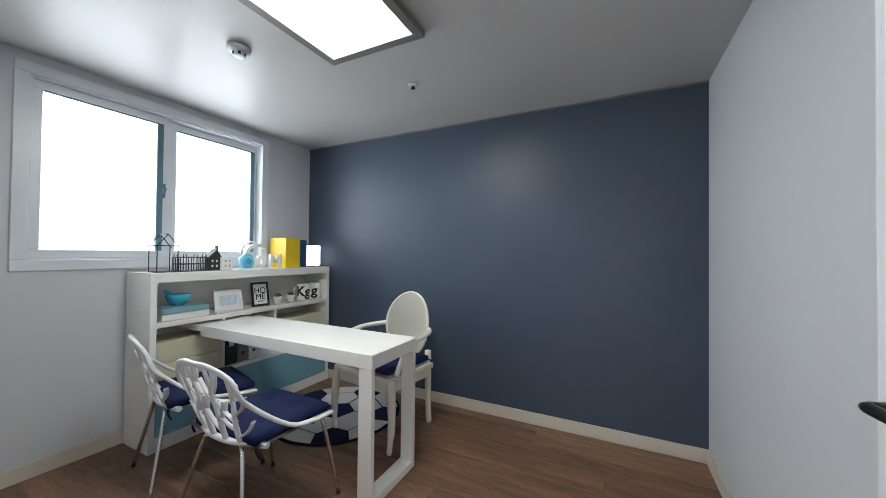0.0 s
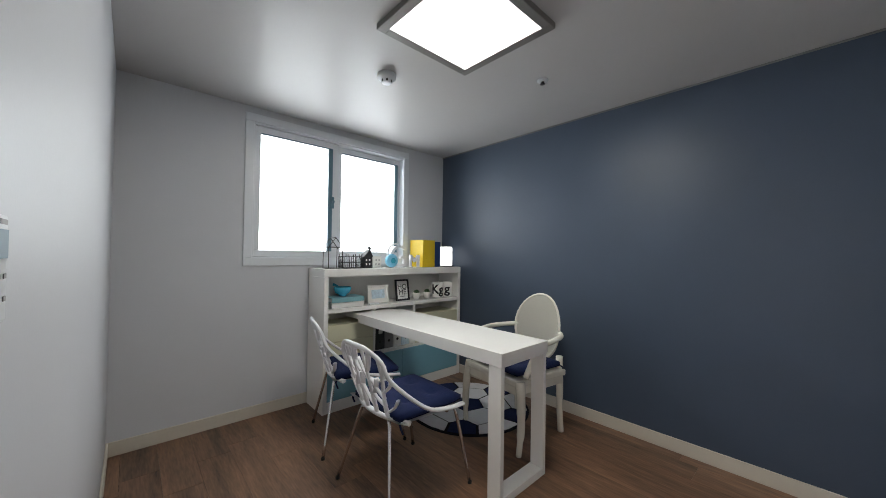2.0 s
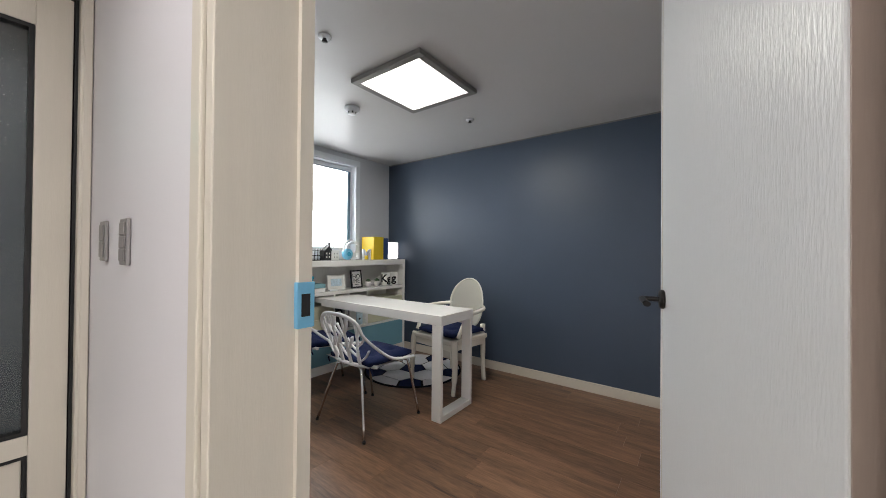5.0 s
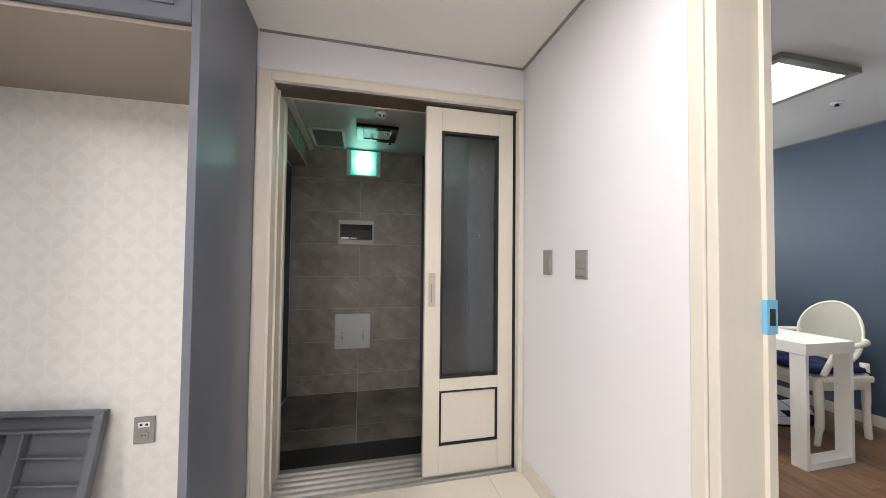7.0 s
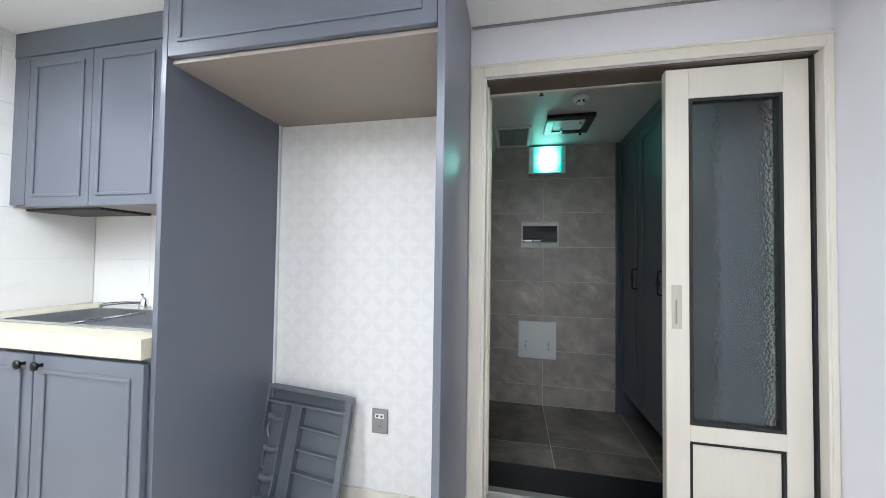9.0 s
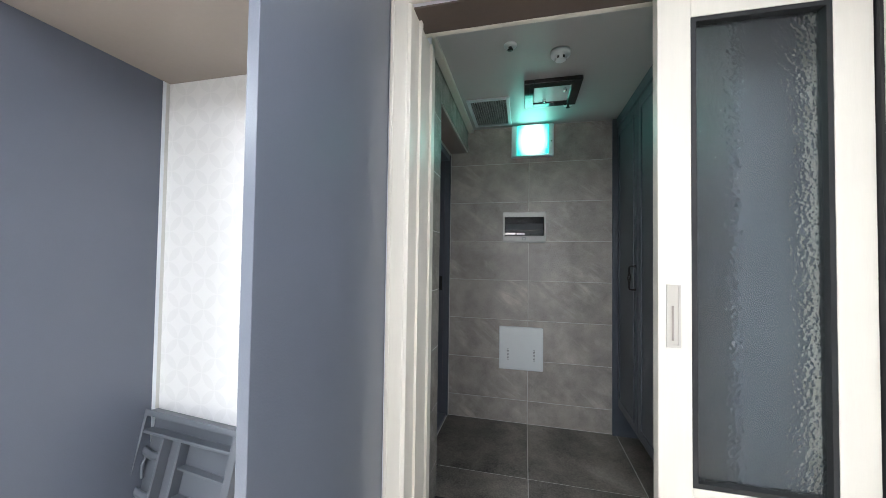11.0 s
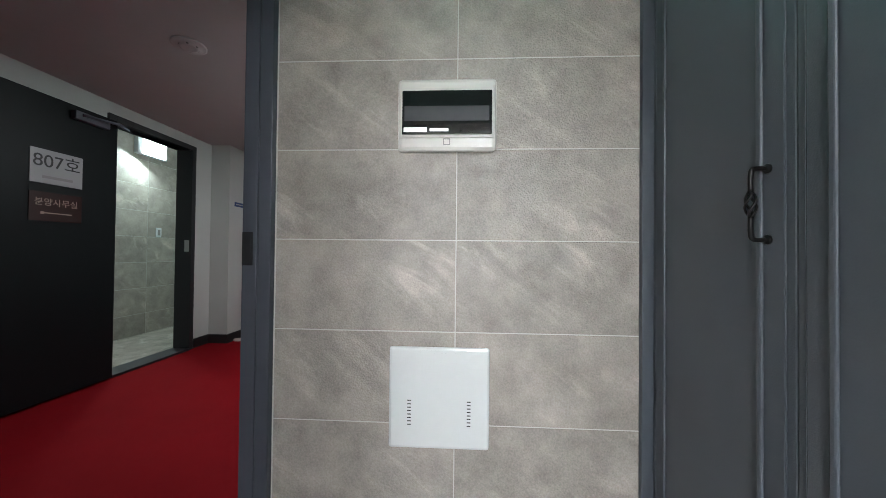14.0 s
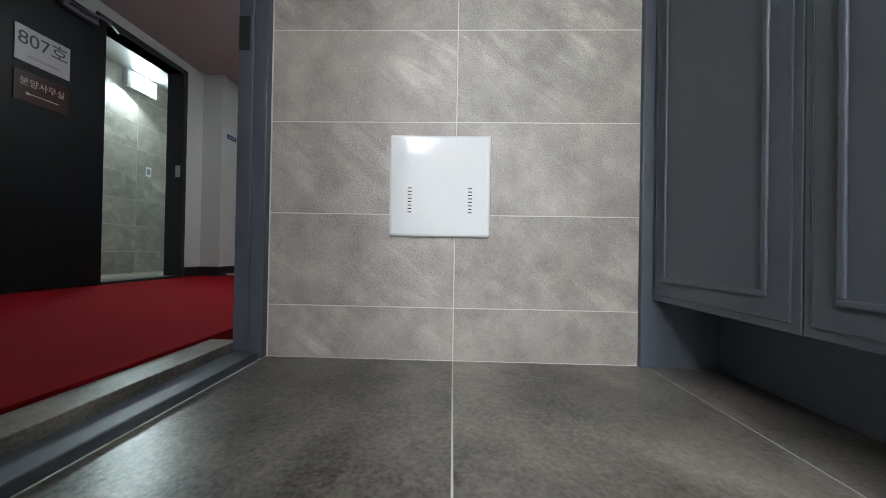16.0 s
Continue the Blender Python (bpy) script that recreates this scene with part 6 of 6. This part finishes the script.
# entrance ceiling
sl2 = thing("ceiling_light", (-2.56, -0.16, EZC), "unlit square sensor light with a dark frame", "ceiling light")
x0, x1, y0, y1 = -2.735, -2.39, -0.33, 0.012
part("frame", boxes((x0, x1, y0, y0 + 0.06, EZC - 0.030, EZC - 0.001), (x0, x1, y1 - 0.06, y1, EZC - 0.030, EZC - 0.001), (x0, x0 + 0.06, y0 + 0.06, y1 - 0.06, EZC - 0.030, EZC - 0.001), (x1 - 0.06, x1, y0 + 0.06, y1 - 0.06, EZC - 0.030, EZC - 0.001), bev=0.004), M["smoked"], sl2, "dark glossy frame")
part("cover", box(bmesh.new(), x0 + 0.062, x1 - 0.062, y0 + 0.062, y1 - 0.062, EZC - 0.022, EZC - 0.002, bev=0.003), M["white_device"], sl2)
for x, y in ((-2.63, -0.20), (-2.50, -0.08)):
    part("screw_cap", lathe(bmesh.new(), [(0.011, EZC - 0.022), (0.011, EZC - 0.040), (0.004, EZC - 0.045)], x, y, 12), M["chrome"], sl2)
vt = thing("ceiling_vent", (-2.86, -0.57, EZC), "grey ceiling ventilation grille", "vent")
x0, x1, y0, y1 = -3.06, -2.58, -0.725, -0.43
part("backing", boxes((x0 + 0.02, x1 - 0.02, y0 + 0.02, y1 - 0.02, EZC - 0.004, EZC - 0.001)), M["black"], vt)
part("frame", boxes((x0, x1, y0, y0 + 0.025, EZC - 0.014, EZC - 0.001), (x0, x1, y1 - 0.025, y1, EZC - 0.014, EZC - 0.001), (x0, x0 + 0.025, y0 + 0.025, y1 - 0.025, EZC - 0.014, EZC - 0.001), (x1 - 0.025, x1, y0 + 0.025, y1 - 0.025, EZC - 0.014, EZC - 0.001), bev=0.003), M["white_device"], vt)
for k in range(14):
    y = y0 + 0.033 + 0.0165 * k
    part("slat", boxes((x0 + 0.025, x1 - 0.025, y, y + 0.004, EZC - 0.012, EZC - 0.005)), M["alu"], vt)
for k in range(24):
    x = x0 + 0.035 + 0.0175 * k
    part("slat", boxes((x, x + 0.003, y0 + 0.025, y1 - 0.025, EZC - 0.0085, EZC - 0.005)), M["alu"], vt)
detector(-2.13, -0.143, EZC, "round white smoke detector on the entrance ceiling", 0.05, 0.05)
sprinkler(-2.785, -0.03, EZC)
sprinkler(-2.02, -0.40, EZC)

# ---- things: corridor ----
ul = thing("wall_lamp", (-6.15, -4.30, 2.3), "lit white emergency lamp in the unit across", "lamp")
part("housing", box(bmesh.new(), -6.35, -5.93, -4.299, -4.245, 2.19, 2.40, bev=0.005), M["white_device"], ul)
part("lens", box(bmesh.new(), -6.32, -6.00, -4.2445, -4.232, 2.205, 2.385, bev=0.004), M["unit_glow"], ul, "bright lens")
us = thing("intercom_switch", (-6.29, -4.30, 1.22), "small white switch on the tiles of the unit across", "switch")
part("plate", box(bmesh.new(), -6.335, -6.255, -4.299, -4.288, 1.165, 1.290, bev=0.003), M["white_device"], us)
part("rocker", boxes((-6.315, -6.275, -4.2878, -4.284, 1.19, 1.265), bev=0.002), M["switch_grey"], us)
detector(-3.85, -1.88, CZC, "round smoke detector on the corridor ceiling", 0.09, 0.02, "corr_ceiling")
detector(-4.52, -1.91, CZC, "small round detector far along the corridor ceiling", 0.05, 0.04, "corr_ceiling")
# invented fixture for the corridor fill, hidden behind the door jamb
cl = thing("ceiling_light", (-4.7, -1.38, CZC), "added square ceiling light, out of view, brightening the corridor", "ceiling light")
part("diffuser", box(bmesh.new(), -4.86, -4.54, -1.54, -1.22, CZC - 0.035, CZC - 0.001, bev=0.006), M["unit_glow"], cl)
hy = thing("hydrant_cabinet", (-6.75, CYJ, 0.29), "dark steel fire hydrant cabinet with a red lamp", "hydrant cabinet")
part("frame", boxes((-7.18, -6.34, CYJ, CYJ + 0.035, 0.29, 0.33), (-7.18, -6.34, CYJ, CYJ + 0.035, 1.80, 1.84), (-7.18, -7.14, CYJ, CYJ + 0.035, 0.33, 1.80), (-6.38, -6.34, CYJ, CYJ + 0.035, 0.33, 1.80), bev=0.004), M["alu"], hy, "brushed metal frame")
hd = part("door", boxes((-7.139, -6.381, CYJ, CYJ + 0.02, 0.331, 1.799), bev=0.002), M["steel_door"], hy)
part("grip", boxes((-6.46, -6.43, CYJ + 0.0202, CYJ + 0.034, 0.95, 1.10), bev=0.003), M["alu"], hd)
part("led", lathe(bmesh.new(), [(0.022, CYJ + 0.0202), (0.020, CYJ + 0.036), (0.001, CYJ + 0.042)], -6.74, 1.467, 16, "y"), M["led"], hy, "red lamp")
sn = thing("direction_sign", (-5.86, CYJ, 1.54), "small dark blue direction sign on the corridor wall", "sign")
part("board", boxes((-5.95, -5.79, CYJ, CYJ + 0.006, 1.515, 1.565), bev=0.001), M["navy_board"], sn)
part("text_bar", boxes((-5.93, -5.81, CYJ + 0.0062, CYJ + 0.0068, 1.535, 1.545)), M["sign_white"], sn)
solid("corridor_speaker", box(bmesh.new(), -6.68, -6.58, CYJ, CYJ + 0.06, 2.10, 2.19, bev=0.004), M["black_paint"], "small black wall speaker above the hydrant cabinet", "speaker")
bn = thing("banner", (-7.9, CYJ, 0.1), "navy banner with rows of white lettering", "banner")
part("sheet", boxes((-8.40, -7.42, CYJ, CYJ + 0.008, 0.10, 2.05)), M["navy_board"], bn)
for z, h, m0, m1 in ((1.86, 0.075, 0.10, 0.20), (1.70, 0.06, 0.12, 0.16), (1.58, 0.008, 0.06, 0.06), (1.36, 0.055, 0.16, 0.22), (1.20, 0.07, 0.12, 0.30), (0.98, 0.05, 0.16, 0.26), (0.84, 0.035, 0.2, 0.2)):
    part("text_bar", boxes((-8.40 + m0, -7.42 - m1, CYJ + 0.0082, CYJ + 0.0088, z, z + h)), M["white_gloss"], bn)


def slipper(x, y, turn, material, label):
    s = thing("slipper", (x, y, CZ), label, "slipper", "slippers by the corridor wall", turn=turn)
    n, sole, up_ = 14, bmesh.new(), bmesh.new()
    prof = [(0.5 * 0.09 * (1 + 0.15 * math.cos(a)) * math.sin(a), 0.125 * -math.cos(a)) for a in (2 * math.pi * k / n for k in range(n))]
    lo, hi = [sole.verts.new((u, v, 0.0)) for u, v in prof], [sole.verts.new((u, v, 0.022)) for u, v in prof]
    sole.faces.new(lo[::-1]), sole.faces.new(hi)
    for k in range(n):
        sole.faces.new((lo[k], lo[(k + 1) % n], hi[(k + 1) % n], hi[k]))
    part("sole", sole, material, s, local=True)
    rows = [[up_.verts.new((0.047 * math.cos(a), 0.02 + 0.07 * q, 0.022 + (0.045 - 0.012 * q) * math.sin(a))) for a in (math.pi * k / 8 for k in range(9))] for q in (0, 0.5, 1)]
    for A, B in zip(rows, rows[1:]):
        for k in range(8):
            up_.faces.new((A[k], A[k + 1], B[k + 1], B[k])).smooth = True
    bmesh.ops.solidify(up_, geom=up_.faces[:], thickness=0.005)
    part("strap", up_, material, s, local=True)


for x, y, a, kind in ((-5.86, -2.79, 30, 0), (-5.98, -2.76, 80, 0), (-6.10, -2.80, 10, 0), (-6.24, -2.74, 60, 0), (-6.40, -2.80, -20, 0), (-6.55, -2.76, 45, 0), (-6.70, -2.78, 15, 0), (-5.06, -2.14, 100, 1), (-5.00, -2.06, 85, 1), (-5.11, -1.90, 75, 2), (-5.08, -1.80, 90, 2)):
    slipper(x, y, a, M[("slippers", "plum", "lime")[kind]], ("pale pink slipper by the corridor wall", "dark plum slipper on the red carpet", "bright lime green slipper on the red carpet")[kind])


# ---- pieces of floors and walls ----
def piece_mesh(sx, sy, sz, bev):
    bm = bmesh.new()
    box(bm, -sx / 2, sx / 2, -sy / 2, sy / 2, -sz / 2, sz / 2)
    if bev:
        bmesh.ops.bevel(bm, geom=bm.edges[:], offset=bev, segments=1, affect="EDGES")
    return bm


CACHE = {}


def piece(name, x0, x1, y0, y1, z0, z1, material, parent, bev=0.0012):
    key = (name, round(x1 - x0, 3), round(y1 - y0, 3), round(z1 - z0, 3), material.name)
    if key not in CACHE:
        CACHE[key] = mesh_of(name, piece_mesh(x1 - x0, y1 - y0, z1 - z0, bev), material)
    ob = new(name, CACHE[key])
    ob.location = ((x0 + x1) / 2, (y0 + y1) / 2, (z0 + z1) / 2)
    ob.parent = parent


def cuts(a, b, first, step):
    """Joints from a to b, the first one at `first`."""
    c = [a]
    while first < b - 0.01:
        if first > a + 0.01:
            c.append(first)
        first += step
    return c + [b]


rng = random.Random(4)
y = YS - 0.1
while y < YN - 0.01:
    y1 = min(y + 0.165, YN)
    xs = cuts(XW, XE, XW + rng.uniform(0.25, 1.2), 1.21)
    for a, b in zip(xs, xs[1:]):
        piece("plank", a + 0.0006, b - 0.0006, y + 0.0006, y1 - 0.0006, -0.008, 0.0, M["wood"], study_floor, 0)
    y = y1

ROWS_Z = [EZ] + [0.063 + 0.324 * k for k in range(7)] + [EZC]
G = 0.0019
ys = [-0.945, -0.290, EYN - 0.004]
for a, b in zip(ys, ys[1:]):
    for c, d in zip(ROWS_Z, ROWS_Z[1:]):
        piece("tile", EX - 0.008, EX, a + G, b - G, c + G, d - G, M["stone"], ent_w)
for c, d in zip(ROWS_Z, ROWS_Z[1:]):
    piece("tile", -2.176, SWX - 0.012, EYS - 0.008, EYS, c + G, d - G, M["stone"], ent_s)
    if d > 2.16:
        for a, b in ((EX, -2.60), (-2.60, -2.18)):
            piece("tile", a + G, b - G, EYS - 0.008, EYS, max(c, 2.127) + G, d - G, M["stone"], ent_s)
    if c < 2.1:
        piece("tile", -2.1885, -2.1805, -0.95, EYS - 0.009, c + G, min(d, 2.1) - G, M["stone"], ent_s)
piece("tile", EX + 0.002, -2.19, -0.949, EYS - 0.010, 2.117, 2.1248, M["tan"], ent_s)
xs = cuts(EX, SWX, -2.43, 0.66)
for a, b in zip(xs, xs[1:]):
    for c, d in ((-0.95, -0.290), (-0.290, 0.37), (0.37, 0.80)):
        piece("tile", a + G, b - G, c + G, d - G, EZ - 0.006, EZ, M["stone_floor"], ent_floor)
xs, ys = cuts(HX, XH, HX + 0.4, 0.6), cuts(YK, HY, YK + 0.36, 0.6)
for a, b in zip(xs, xs[1:]):
    for c, d in zip(ys, ys[1:]):
        piece("tile", a + 0.0008, b - 0.0008, c + 0.0008, d - 0.0008, HZ - 0.008, HZ, M["hall_tile"], hall_floor, 0.0006)
zs = cuts(HZ, HC, 0.96, 0.25)
for c, d in zip(zs, zs[1:]):
    ys = cuts(YK, -1.79, YK + 0.4, 0.4)
    for a, b in zip(ys, ys[1:]):
        piece("tile", -1.326, -1.320, a + 0.0007, b - 0.0007, c + 0.0007, d - 0.0007, M["marble"], kit_w, 0.0005)
    xs = cuts(-1.319, 1.2, -0.92, 0.4)
    for a, b in zip(xs, xs[1:]):
        piece("tile", a + 0.0007, b - 0.0007, YK - 0.006, YK, c + 0.0007, d - 0.0007, M["marble"], kit_s, 0.0005)
zs, xs = cuts(CZ - 0.02, 2.42, 0.19, 0.324), cuts(-7.2, -3.9, -6.64, 0.5)
for c, d in zip(zs, zs[1:]):
    for a, b in zip(xs, xs[1:]):
        piece("tile", a + G, b - G, -4.308, -4.300, c + G, d - G, M["stone"], un_w)
